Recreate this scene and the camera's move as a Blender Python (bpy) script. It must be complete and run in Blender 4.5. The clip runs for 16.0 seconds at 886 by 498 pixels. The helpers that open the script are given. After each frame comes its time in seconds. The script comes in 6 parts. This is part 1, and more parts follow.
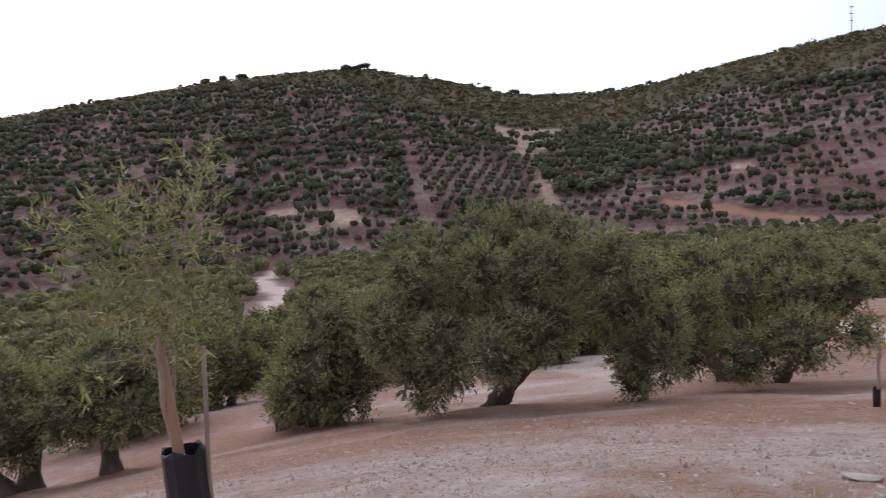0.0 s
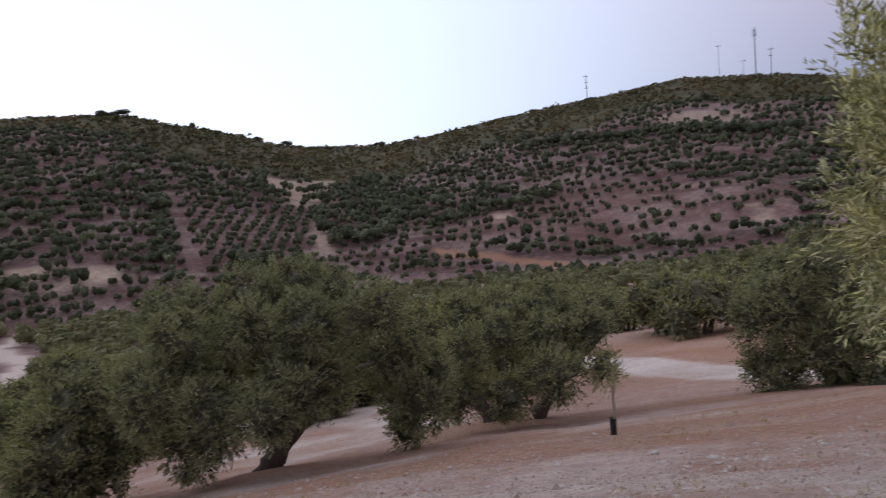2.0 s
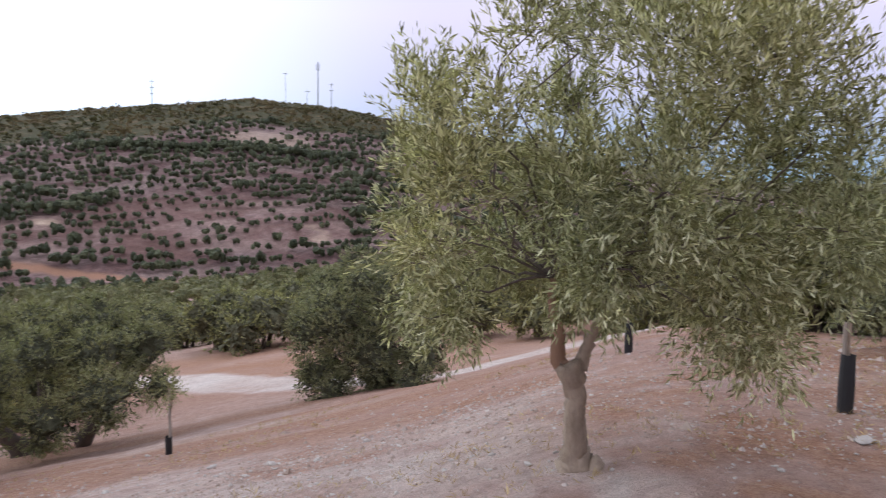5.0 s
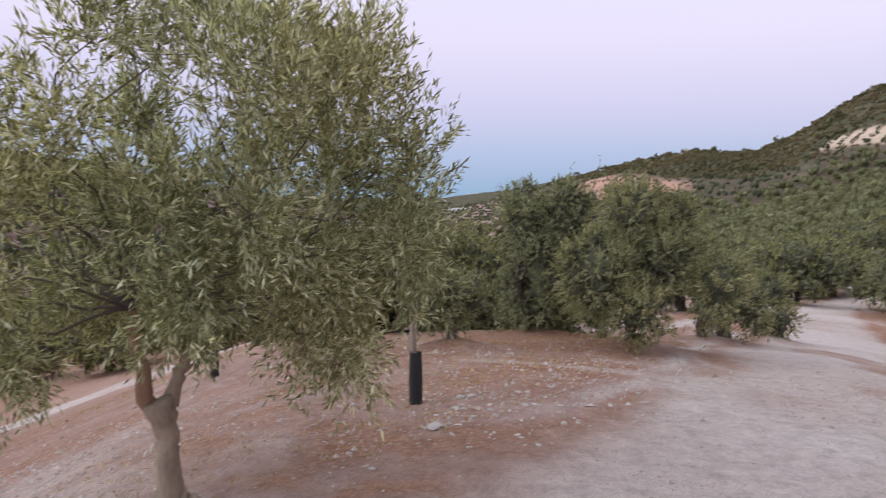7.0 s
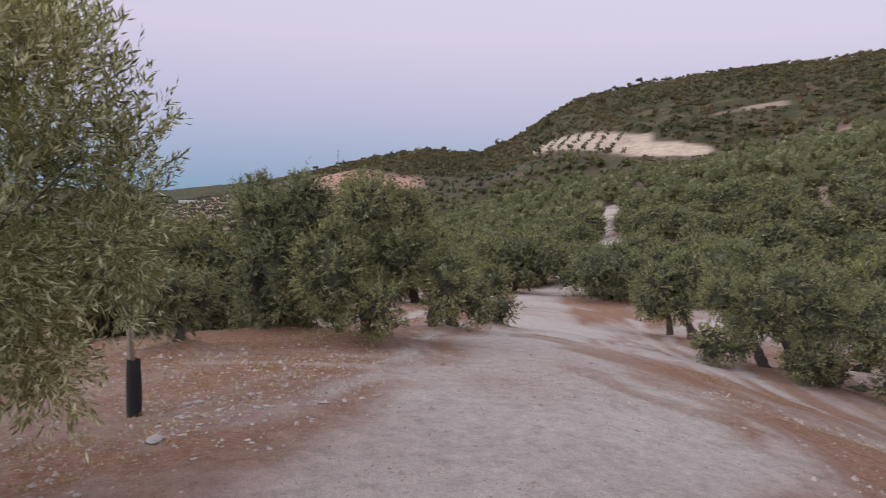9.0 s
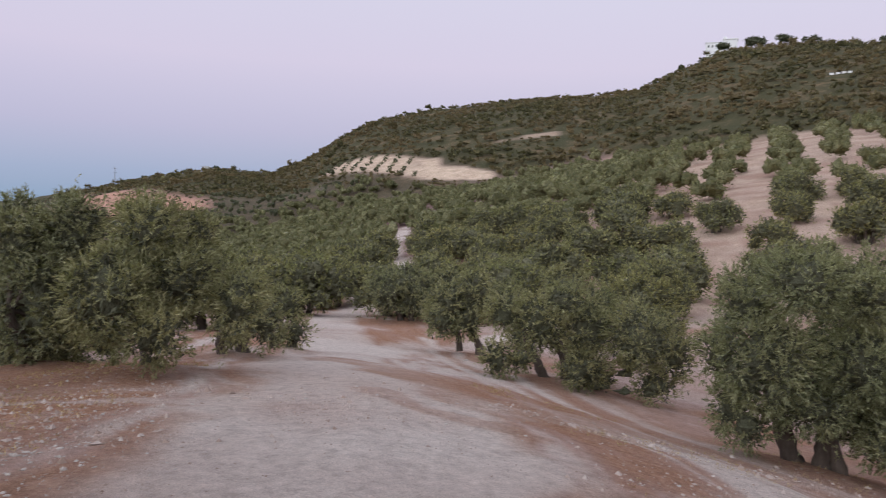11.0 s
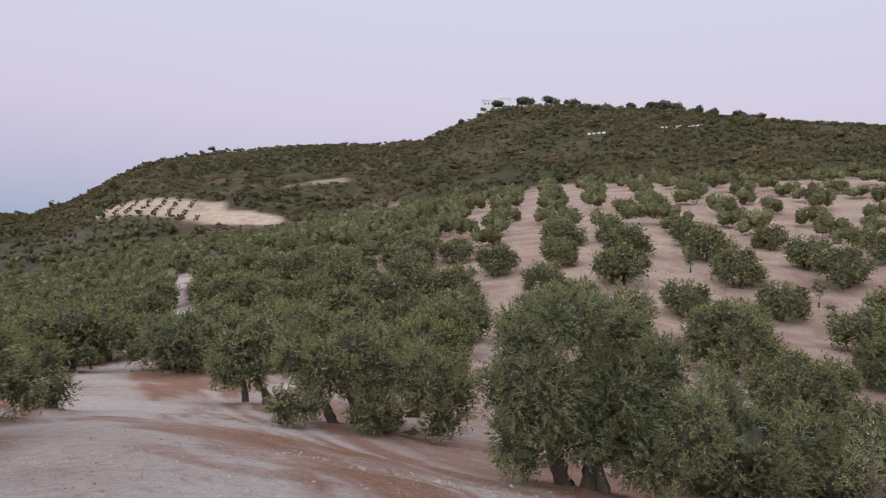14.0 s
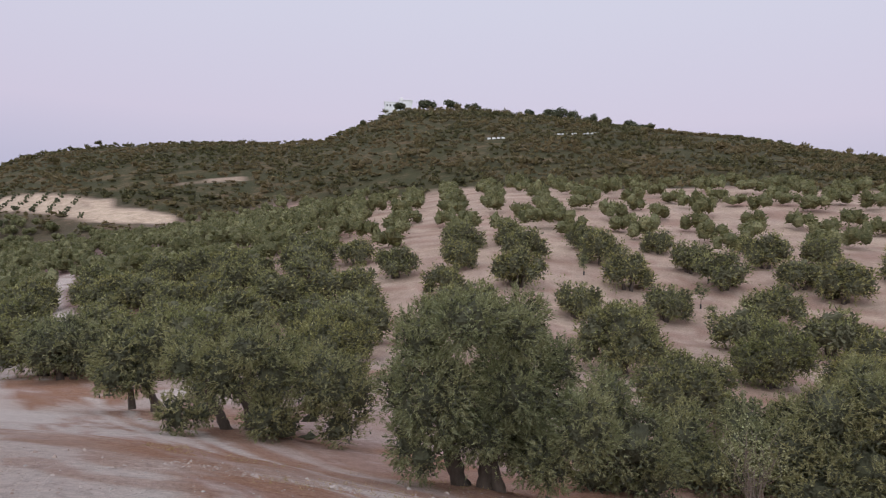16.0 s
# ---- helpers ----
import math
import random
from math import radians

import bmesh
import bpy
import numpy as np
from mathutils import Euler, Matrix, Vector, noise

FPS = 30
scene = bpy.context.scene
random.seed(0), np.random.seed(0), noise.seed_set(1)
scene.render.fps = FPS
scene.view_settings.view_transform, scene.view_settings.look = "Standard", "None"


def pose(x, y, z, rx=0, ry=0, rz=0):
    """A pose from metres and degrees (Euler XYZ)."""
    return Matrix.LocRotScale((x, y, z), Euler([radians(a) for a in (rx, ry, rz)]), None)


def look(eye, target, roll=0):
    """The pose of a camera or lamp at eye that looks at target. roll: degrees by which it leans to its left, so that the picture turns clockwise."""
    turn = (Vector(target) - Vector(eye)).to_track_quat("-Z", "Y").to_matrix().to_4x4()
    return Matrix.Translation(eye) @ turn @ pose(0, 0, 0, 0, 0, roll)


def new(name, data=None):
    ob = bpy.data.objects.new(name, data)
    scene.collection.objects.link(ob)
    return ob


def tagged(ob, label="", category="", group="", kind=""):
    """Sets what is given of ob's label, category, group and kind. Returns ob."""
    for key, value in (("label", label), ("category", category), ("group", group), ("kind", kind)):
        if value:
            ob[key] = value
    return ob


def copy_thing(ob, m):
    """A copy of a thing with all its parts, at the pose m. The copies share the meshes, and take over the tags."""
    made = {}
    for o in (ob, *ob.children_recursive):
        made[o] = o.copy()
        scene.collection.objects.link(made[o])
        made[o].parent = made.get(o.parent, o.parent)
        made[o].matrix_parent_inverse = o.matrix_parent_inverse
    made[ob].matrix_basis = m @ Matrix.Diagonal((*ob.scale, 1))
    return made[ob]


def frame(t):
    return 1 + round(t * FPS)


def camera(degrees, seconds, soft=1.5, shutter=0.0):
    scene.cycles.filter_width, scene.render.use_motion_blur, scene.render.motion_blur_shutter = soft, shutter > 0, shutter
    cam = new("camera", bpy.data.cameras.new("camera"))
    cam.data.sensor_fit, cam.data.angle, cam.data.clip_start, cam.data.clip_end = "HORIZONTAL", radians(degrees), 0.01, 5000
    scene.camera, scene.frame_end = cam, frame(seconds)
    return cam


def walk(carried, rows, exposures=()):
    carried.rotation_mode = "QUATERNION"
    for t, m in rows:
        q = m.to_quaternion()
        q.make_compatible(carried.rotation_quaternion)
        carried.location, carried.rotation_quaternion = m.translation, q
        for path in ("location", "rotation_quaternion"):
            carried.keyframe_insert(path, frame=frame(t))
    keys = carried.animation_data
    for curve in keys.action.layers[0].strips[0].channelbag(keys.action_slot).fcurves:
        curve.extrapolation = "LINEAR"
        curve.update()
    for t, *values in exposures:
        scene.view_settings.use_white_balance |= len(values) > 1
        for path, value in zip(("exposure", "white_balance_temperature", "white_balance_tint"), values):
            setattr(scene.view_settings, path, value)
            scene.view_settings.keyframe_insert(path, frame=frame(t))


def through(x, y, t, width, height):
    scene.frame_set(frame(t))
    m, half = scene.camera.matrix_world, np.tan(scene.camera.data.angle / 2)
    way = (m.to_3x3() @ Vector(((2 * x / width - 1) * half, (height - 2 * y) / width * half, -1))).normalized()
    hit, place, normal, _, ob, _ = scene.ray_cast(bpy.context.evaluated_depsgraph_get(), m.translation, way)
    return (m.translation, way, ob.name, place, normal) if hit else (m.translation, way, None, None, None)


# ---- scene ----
# ---------------------------------------------------------------- camera
cam = camera(62.2, 16.0, soft=1.0, shutter=0.4)
EYE = 1.6
# seconds, pitch, lean, heading, and the sway of the arm east, north and up
TURNS = (
    (0.0, -8.34, 5.50, -0.80, -0.13, 0.11, -0.05),
    (0.5, -8.31, 5.60, -5.35, -0.11, 0.11, -0.04),
    (1.0, -7.42, 5.50, -10.08, -0.06, 0.10, -0.01),
    (1.5, -6.58, 5.67, -13.42, -0.04, 0.06, -0.00),
    (2.0, -5.99, 5.06, -18.23, 0.02, 0.01, 0.03),
    (2.5, -6.18, 4.71, -23.27, 0.05, -0.02, 0.02),
    (3.0, -6.45, 3.66, -26.12, 0.08, -0.03, 0.02),
    (5.3, -6.09, -0.77, -53.96, -0.04, 0.02, -0.01),
    (5.5, -6.15, -0.70, -55.85, -0.02, 0.05, -0.00),
    (6.0, -4.89, -1.16, -66.62, -0.02, 0.10, 0.02),
    (6.5, -5.54, 1.15, -77.49, -0.02, 0.12, 0.01),
    (7.0, -4.27, -0.25, -83.44, 0.02, 0.10, 0.01),
    (7.5, -3.78, -1.37, -89.29, 0.04, 0.09, 0.02),
    (8.0, -5.38, -1.48, -94.49, 0.06, 0.09, 0.02),
    (8.5, -4.93, -0.88, -99.14, 0.09, 0.06, 0.03),
    (9.0, -4.42, -1.41, -103.54, 0.11, 0.04, 0.02),
    (9.5, -4.35, -2.04, -107.82, 0.10, 0.03, 0.02),
    (10.0, -4.19, -1.60, -112.04, 0.08, 0.02, 0.03),
    (10.2, -3.74, -1.58, -113.23, 0.10, 0.02, 0.03),
    (12.3, -1.10, -1.32, -129.20, 0.05, 0.05, -0.00),
    (12.5, -0.88, -1.23, -129.89, 0.05, 0.06, -0.01),
    (13.0, 0.04, -1.35, -131.68, 0.05, 0.06, -0.01),
    (13.5, 1.45, -1.09, -133.42, 0.04, 0.05, -0.01),
    (14.0, 1.66, -1.25, -135.82, 0.02, 0.04, -0.01),
    (14.5, 1.74, -1.51, -138.08, 0.01, 0.02, -0.01),
    (15.0, 1.50, -1.53, -139.90, 0.02, 0.03, -0.01),
    (15.5, 1.53, -1.42, -141.60, 0.02, 0.02, 0.00),
    (16.0, 1.99, -1.49, -143.56, 0.01, 0.01, 0.00),
)
walk(cam, [(t, pose(x, y, EYE + z, 90 + p, lean, h)) for t, p, lean, h, x, y, z in TURNS],
     exposures=[(0.0, 0.08, 6360, 11), (1.0, 0.0, 6330, 12), (1.5, -0.2, 6280, 13), (2.0, -0.34, 6230, 13), (3.0, -0.3, 6230, 12), (5.3, 0.43, 6200, 9), (6.4, 0.46, 6330, 10),
                (7.0, 0.33, 6350, 11), (7.6, 0.03, 6430, 11), (10.0, 0.0, 6430, 11), (12.5, -0.03, 6470, 10), (14.0, -0.06, 6450, 10), (16.0, -0.1, 6450, 10)])

# ---------------------------------------------------------------- dusk light
SUNSET = -22.0                       # heading of the set sun, degrees clockwise from +y


def heading(az, up=0.0):
    a, e = radians(az), radians(up)
    return Vector((math.sin(a) * math.cos(e), math.cos(a) * math.cos(e), math.sin(e)))


world = bpy.data.worlds.new("dusk_sky")
scene.world = world
world.use_nodes = True
wt = world.node_tree
wt.nodes.clear()
w_out = wt.nodes.new("ShaderNodeOutputWorld")
w_bg = wt.nodes.new("ShaderNodeBackground")
w_dir = wt.nodes.new("ShaderNodeTexCoord")
w_sep = wt.nodes.new("ShaderNodeSeparateXYZ")
wt.links.new(w_dir.outputs["Generated"], w_sep.inputs[0])
# blue earth shadow at the horizon, lavender belt above it, paler towards the zenith
w_ramp = wt.nodes.new("ShaderNodeValToRGB")
stops = [(0.0, (0.25, 0.38, 0.53, 1)), (0.05, (0.32, 0.415, 0.605, 1)), (0.11, (0.47, 0.47, 0.66, 1)),
         (0.20, (0.625, 0.572, 0.735, 1)), (0.34, (0.65, 0.64, 0.78, 1)), (0.5, (0.69, 0.69, 0.82, 1)), (0.8, (0.86, 0.86, 0.99, 1))]
while len(w_ramp.color_ramp.elements) < len(stops):
    w_ramp.color_ramp.elements.new(0.5)
for el, (p, c) in zip(w_ramp.color_ramp.elements, stops):
    el.position, el.color = p, c
wt.links.new(w_sep.outputs["Z"], w_ramp.inputs[0])
# the bright sky over the set sun
w_dot = wt.nodes.new("ShaderNodeVectorMath")
w_dot.operation = "DOT_PRODUCT"
w_dot.inputs[1].default_value = heading(SUNSET, 4)
wt.links.new(w_dir.outputs["Generated"], w_dot.inputs[0])
w_glow = wt.nodes.new("ShaderNodeMapRange")
w_glow.interpolation_type = "SMOOTHSTEP"
w_glow.inputs["From Min"].default_value = 0.28
w_glow.inputs["From Max"].default_value = 0.98
wt.links.new(w_dot.outputs["Value"], w_glow.inputs["Value"])
w_mix = wt.nodes.new("ShaderNodeMix")
w_mix.data_type = "RGBA"
wt.links.new(w_glow.outputs["Result"], w_mix.inputs["Factor"])
wt.links.new(w_ramp.outputs["Color"], w_mix.inputs["A"])
w_mix.inputs["B"].default_value = (1.16, 1.36, 1.66, 1)
w_sky = wt.nodes.new("ShaderNodeTexSky")
w_sky.sky_type, w_sky.sun_disc = "NISHITA", False
w_sky.sun_elevation, w_sky.sun_rotation = radians(0.5), radians(SUNSET)
w_add = wt.nodes.new("ShaderNodeMix")
w_add.data_type, w_add.blend_type = "RGBA", "ADD"
w_add.inputs["Factor"].default_value = 0.06
wt.links.new(w_mix.outputs["Result"], w_add.inputs["A"])
wt.links.new(w_sky.outputs["Color"], w_add.inputs["B"])
wt.links.new(w_add.outputs["Result"], w_bg.inputs["Color"])
w_bg.inputs["Strength"].default_value = 1.0
wt.links.new(w_bg.outputs[0], w_out.inputs[0])

afterglow = new("afterglow", bpy.data.lights.new("afterglow", "SUN"))
afterglow.data.energy, afterglow.data.angle = 1.1, radians(60)
afterglow.data.color = (1.0, 0.93, 0.88)
afterglow.matrix_world = look(heading(SUNSET, 20) * 50, (0, 0, 0))

# ---------------------------------------------------------------- the lie of the land
# heading, then the height at 16, 30, 60, 110 and 200 m from the knoll
LAND = (
    (-60, -4.2, -8.0, -14.0, -20.0, -26.0), (-25, -4.6, -8.3, -14.5, -22.0, -28.0),
    (5, -4.6, -8.2, -14.5, -23.0, -29.0), (28, -4.2, -7.6, -12.5, -21.0, -29.0),
    (40, -3.7, -6.8, -11.0, -19.0, -27.0), (52, -3.0, -6.5, -10.0, -17.0, -25.0),
    (70, -1.5, -4.0, -9.0, -16.0, -24.0), (85, -1.35, -3.2, -7.5, -13.0, -20.0),
    (100, -1.45, -2.9, -5.4, -8.0, -10.0), (112, -1.5, -3.2, -5.6, -4.0, 2.5),
    (122, -1.9, -3.9, -4.7, 0.5, 10.0), (135, -2.55, -4.0, -3.0, 6.0, 19.0),
    (148, -3.0, -4.7, -1.5, 9.5, 26.0), (165, -3.2, -4.6, -2.8, 8.0, 28.0),
    (185, -3.0, -5.0, -4.0, 6.0, 24.0), (240, -1.0, -2.0, -4.0, -4.0, 0.0))
# heading and rise in degrees of the skyline
SKYLINE = (
    (-60, 2.5), (-29.6, 4.52), (-16, 5.92), (-9.5, 6.22), (-4.8, 6.12), (0.3, 5.02), (6, 3.32), (8.7, 2.87),
    (13.7, 2.57), (16.5, 2.77), (22.4, 3.62), (29, 4.52), (36.5, 5.42), (43.5, 4.82), (52, 3.2), (62, 1.4),
    (72, -0.3), (83, -0.3), (89, 0.55), (94, 1.5), (98, 2.5), (102, 3.2), (106.5, 3.1), (109.4, 4.7),
    (112.7, 6.82), (115.2, 7.72), (119, 8.52), (125.5, 9.42), (130, 9.52), (134, 10.02), (137.5, 11.62), (140, 12.72),
    (143.5, 12.82), (150, 12.42), (155, 11.82), (160.7, 10.92), (165, 10.42), (174.6, 8.12), (190, 5), (240, 1.5),
)
# heading and distance of the crest
CREST = ((-60, 450), (-20, 440), (9, 480), (30, 450), (55, 440), (64, 600), (72, 1800), (84, 1700), (88, 1100), (92, 620),
         (102, 540), (107, 520), (111, 440), (125, 420), (140, 410), (165, 400), (190, 420), (240, 500))


def around(rows, col, az):
    """The rows' column, run round the circle."""
    a = np.array([r[0] for r in rows], float)
    v = np.array([r[col] for r in rows], float)
    return np.interp(az, np.concatenate([a - 360, a, a + 360]), np.tile(v, 3))


def soften(table, width, axis):
    k = np.hanning(2 * width + 1)[1:-1] if width > 0 else np.ones(1)
    k = k / k.sum()
    pad = len(k) // 2
    mode = "wrap" if axis == 0 else "edge"
    padded = np.pad(table, [(pad, pad) if i == axis else (0, 0) for i in range(2)], mode=mode)
    return np.apply_along_axis(lambda v: np.convolve(v, k, "valid"), axis, padded)


AZ_N, LR0, LR1, LR_N = 1440, math.log(1.0), math.log(4200.0), 700


def land_table():
    az = np.arange(AZ_N) * 360.0 / AZ_N
    r = np.exp(np.linspace(LR0, LR1, LR_N))
    cols = [soften(around(LAND, c, az)[:, None], 22, 0)[:, 0] for c in range(1, 6)]
    rise = soften(around(SKYLINE, 1, az)[:, None], 3, 0)[:, 0] - np.where((az > 108) & (az < 200), 0.17, 0.0)       # less the growth on the crest
    far = soften(around(CREST, 1, az)[:, None], 8, 0)[:, 0]
    top = EYE + far * np.tan(np.radians(rise))
    bow = np.interp(-cols[0], [1.6, 3.4], [1.45, 1.04])
    out = np.zeros((AZ_N, LR_N))
    for i in range(AZ_N):
        near = cols[0][i] * np.clip((r - 2.0) / 14.0, 0, None) ** bow[i]
        mid = np.interp(np.log(r), np.log([16, 30, 60, 110, 200]), [c[i] for c in cols])
        t = np.clip((r - 200) / (far[i] - 200), 0, 1)
        hill = cols[4][i] + (top[i] - cols[4][i]) * (t if far[i] > 700 else 1 - (1 - t) ** 1.25)
        beyond = np.maximum(top[i] - 0.12 * (r - far[i]), -70)
        out[i] = np.where(r < 16, near, np.where(r < 200, mid, np.where(r < far[i], hill, beyond)))
    return soften(out, 9, 1)


LANDTAB = land_table()


# heading, distance and soil radius of the large olives' mounds
MOUNDS = ((3.0, 16, 3.0), (-11.0, 18.5, 2.0), (-13.5, 20, 2.0), (-26.9, 17.5, 1.6), (-32.5, 18, 2.0), (21.0, 20, 3.2), (48.0, 21, 2.6), (83.6, 10.7, 1.0),
          (91.0, 14.5, 1.6), (97.0, 12.2, 1.8), (103.4, 17, 1.4), (107.3, 20, 1.2), (116.7, 42, 2.2), (121.3, 28, 2.0), (128.3, 21.5, 3.0), (146.3, 13.3, 2.4),
          (157.5, 17, 2.0), (163.5, 20, 2.0), (170.0, 21, 2.2), (175.0, 20, 2.4))


def mounds(x, y, scale):
    total = np.zeros_like(x)
    for a, r, s in MOUNDS:
        d = np.hypot(x - r * math.sin(radians(a)), y - r * math.cos(radians(a)))
        total = np.maximum(total, np.exp(-(d / (s * scale)) ** 2))
    return total


def hash2(ix, iy, seed):
    v = np.sin(ix * 127.1 + iy * 311.7 + seed * 74.7) * 43758.5453
    return v - np.floor(v)


def vnoise(x, y, size, seed=0):
    """Smooth noise from 0 to 1 over the plan."""
    u, v = x / size, y / size
    iu, iv = np.floor(u), np.floor(v)
    a, b = u - iu, v - iv
    a, b = a * a * (3 - 2 * a), b * b * (3 - 2 * b)
    n00, n10 = hash2(iu, iv, seed), hash2(iu + 1, iv, seed)
    n01, n11 = hash2(iu, iv + 1, seed), hash2(iu + 1, iv + 1, seed)
    return (n00 * (1 - a) + n10 * a) * (1 - b) + (n01 * (1 - a) + n11 * a) * b


def fnoise(x, y, size, seed=0):
    return (vnoise(x, y, size, seed) + 0.5 * vnoise(x, y, size / 2.1, seed + 1) + 0.25 * vnoise(x, y, size / 4.3, seed + 2)) / 1.75


def polar(x, y):
    return np.degrees(np.arctan2(x, y)), np.hypot(x, y)


def land(x, y):
    """Height of the ground at places of the plan."""
    x, y = np.atleast_1d(np.asarray(x, float)), np.atleast_1d(np.asarray(y, float))
    az, r = polar(x, y)
    fa = (az % 360) * AZ_N / 360
    fr = np.clip((np.log(np.maximum(r, 1.0)) - LR0) / (LR1 - LR0) * (LR_N - 1), 0, LR_N - 1.001)
    ia, ir = fa.astype(int), fr.astype(int)
    a, b = fa - ia, fr - ir
    ia, ib = ia % AZ_N, (ia + 1) % AZ_N
    z = (LANDTAB[ia, ir] * (1 - a) + LANDTAB[ib, ir] * a) * (1 - b) + (LANDTAB[ia, ir + 1] * (1 - a) + LANDTAB[ib, ir + 1] * a) * b
    z = z + 0.16 * mounds(x, y, 0.5)
    calm = np.clip((r - 25) / 120, 0, 1)
    z = z + calm * (3.0 * (fnoise(x, y, 60, 3) - 0.5) + 0.8 * (fnoise(x, y, 17, 5) - 0.5))
    z = z + np.clip(r / 6, 0, 1) * 0.16 * (fnoise(x, y, 2.6, 9) - 0.5) + 0.045 * (fnoise(x, y, 0.42, 12) - 0.5)
    return z


def spot(az, r):
    """Place on the ground at a heading and distance."""
    x, y = r * math.sin(radians(az)), r * math.cos(radians(az))
    return Vector((x, y, float(land(x, y)[0])))


def ribbon(x, y, rows, width, wobble=0.0):
    """1 on a track along the rows of heading and distance, 0 off it."""
    pts = [(r * math.sin(radians(a)), r * math.cos(radians(a))) for a, r in rows]
    best = np.full(x.shape, 1e9)
    for (x0, y0), (x1, y1) in zip(pts, pts[1:]):
        dx, dy = x1 - x0, y1 - y0
        t = np.clip(((x - x0) * dx + (y - y0) * dy) / (dx * dx + dy * dy), 0, 1)
        best = np.minimum(best, np.hypot(x - x0 - t * dx, y - y0 - t * dy))
    if wobble:
        best = best + wobble * (fnoise(x, y, 1.7, 21) - 0.5) * 2
    return np.clip((width - best) / (0.35 * width) + 0.5, 0, 1)


TRACK = ((40, 1.2), (92, 2.4), (109, 4.5), (113.5, 7.5), (112.6, 11), (111.6, 16), (111.6, 22), (111.4, 32), (110.9, 44), (112.6, 54), (114, 66))
SPUR = ((112.5, 20), (117.5, 30), (121.5, 31), (124, 36))
FAR_TRACK = ((114, 66), (116.4, 72), (116.3, 84), (115.8, 99), (116.3, 114), (116.4, 131))
LANE = ((22, 52), (28, 43), (32, 38), (35.5, 31), (39.2, 27.5), (44.3, 26), (50, 25.5), (58, 27), (68, 31))
FOOTPATHS = (((102.4, 11.3), (104.8, 10.4), (107.7, 8.4), (110.1, 6.9)),
             ((84.8, 9.2), (88.8, 9.2), (93.7, 9.0), (99.1, 8.9), (103.8, 8.6)))
RED_RUTS = (((112.3, 17.4), (115.6, 14.4), (118.7, 12.4), (122.8, 10.3), (126.6, 9.4)),
            ((113.7, 10.0), (116.9, 8.5), (120.7, 8.1), (126.7, 7.7)))
VALLEY_ROAD = ((-12.8, 196), (-14.4, 176), (-12.8, 150), (-15.2, 118), (-13, 98))
ORANGE_CUT = ((17.3, 224), (21, 217), (25, 209), (30.3, 200))
FIELD_PATH = ((-2.3, 292), (-0.9, 220))


def along(x, y, rows):
    """Distance along a track and to its side."""
    pts = [(r * math.sin(radians(a)), r * math.cos(radians(a))) for a, r in rows]
    best, run, side, total = np.full(x.shape, 1e9), np.zeros(x.shape), np.zeros(x.shape), 0.0
    for (x0, y0), (x1, y1) in zip(pts, pts[1:]):
        dx, dy = x1 - x0, y1 - y0
        n = math.hypot(dx, dy)
        t = np.clip(((x - x0) * dx + (y - y0) * dy) / (n * n), 0, 1)
        d = np.hypot(x - x0 - t * dx, y - y0 - t * dy)
        sd = np.where((x - x0) * dy - (y - y0) * dx > 0, d, -d)
        hit = d < best
        best, run, side = np.where(hit, d, best), np.where(hit, total + t * n, run), np.where(hit, sd, side)
        total += n
    return run, side


def sector(x, y, a0, a1, r0, r1, blur=0.15):
    """1 inside a stretch of headings and distances, with a ragged edge."""
    az, r = polar(x, y)
    n = (fnoise(x, y, 9, 31) - 0.5) * 0.5
    u = 1 - np.abs((az - (a0 + a1) / 2) / ((a1 - a0) / 2))
    v = 1 - np.abs((r - (r0 + r1) / 2) / ((r1 - r0) / 2))
    return np.clip((np.minimum(u, v) + n * 0.6) / blur, 0, 1)


def scrub(x, y):
    """How far the wild scrub covers the ground."""
    az, r = polar(x, y)
    edge = np.interp(az, [-60, -32, -17, -10, -5, -2, 2, 5, 8, 10, 14, 18, 22, 29, 36, 43, 60, 70, 88, 93, 100, 105, 109, 112, 118, 123, 135, 143, 158, 200],
                     [360, 380, 388, 390, 376, 345, 340, 336, 330, 316, 318, 344, 352, 346, 356, 345, 330, 900, 700, 470, 336, 285, 262, 275, 256, 216, 210, 195, 166, 168])
    return np.clip((r - edge + 26 * (fnoise(x, y, 24, 41) - 0.5)) / 8, 0, 1)


def patch_of(x, y, corners, blur=0.5):
    """1 inside a convex patch with corners of heading and distance, clockwise as seen from above."""
    az, r = polar(x, y)
    u, v = az * 4.0, r + 4 * (fnoise(x, y, 9, 31) - 0.5)
    inside = np.full(x.shape, 1e9)
    for (a0, r0), (a1, r1) in zip(corners, corners[1:] + corners[:1]):
        du, dv = (a1 - a0) * 4.0, r1 - r0
        inside = np.minimum(inside, ((v - r0) * du - (u - a0 * 4.0) * dv) / math.hypot(du, dv) * -1)
    return np.clip(inside / (2 * blur) + 0.5, 0, 1)


STUBBLE = ((117.5, 257), (118.8, 252), (119.4, 236), (119.4, 219), (117.0, 228))
STUBBLE_TONGUE = ((119.0, 239), (123.5, 218.5), (123.2, 210), (120.4, 215), (118.5, 221))
STRIPED = ((110.3, 299), (117.7, 257), (117.2, 228), (111.2, 268), (110.2, 282))
RED_FIELD = ((91.7, 407), (93.2, 492), (101.7, 305), (101.7, 284), (97.7, 298), (94.5, 316))


YOUNG_FIELD = ((16.8, 250), (28, 266), (38.5, 254), (44, 243), (44, 219), (30.7, 216), (18, 231))
UPPER_FIELD = ((34.2, 340), (40.4, 336), (40.6, 314), (34.6, 318))


SCAR = ((4.2, 335), (9.7, 332), (9.2, 284), (6.4, 290))


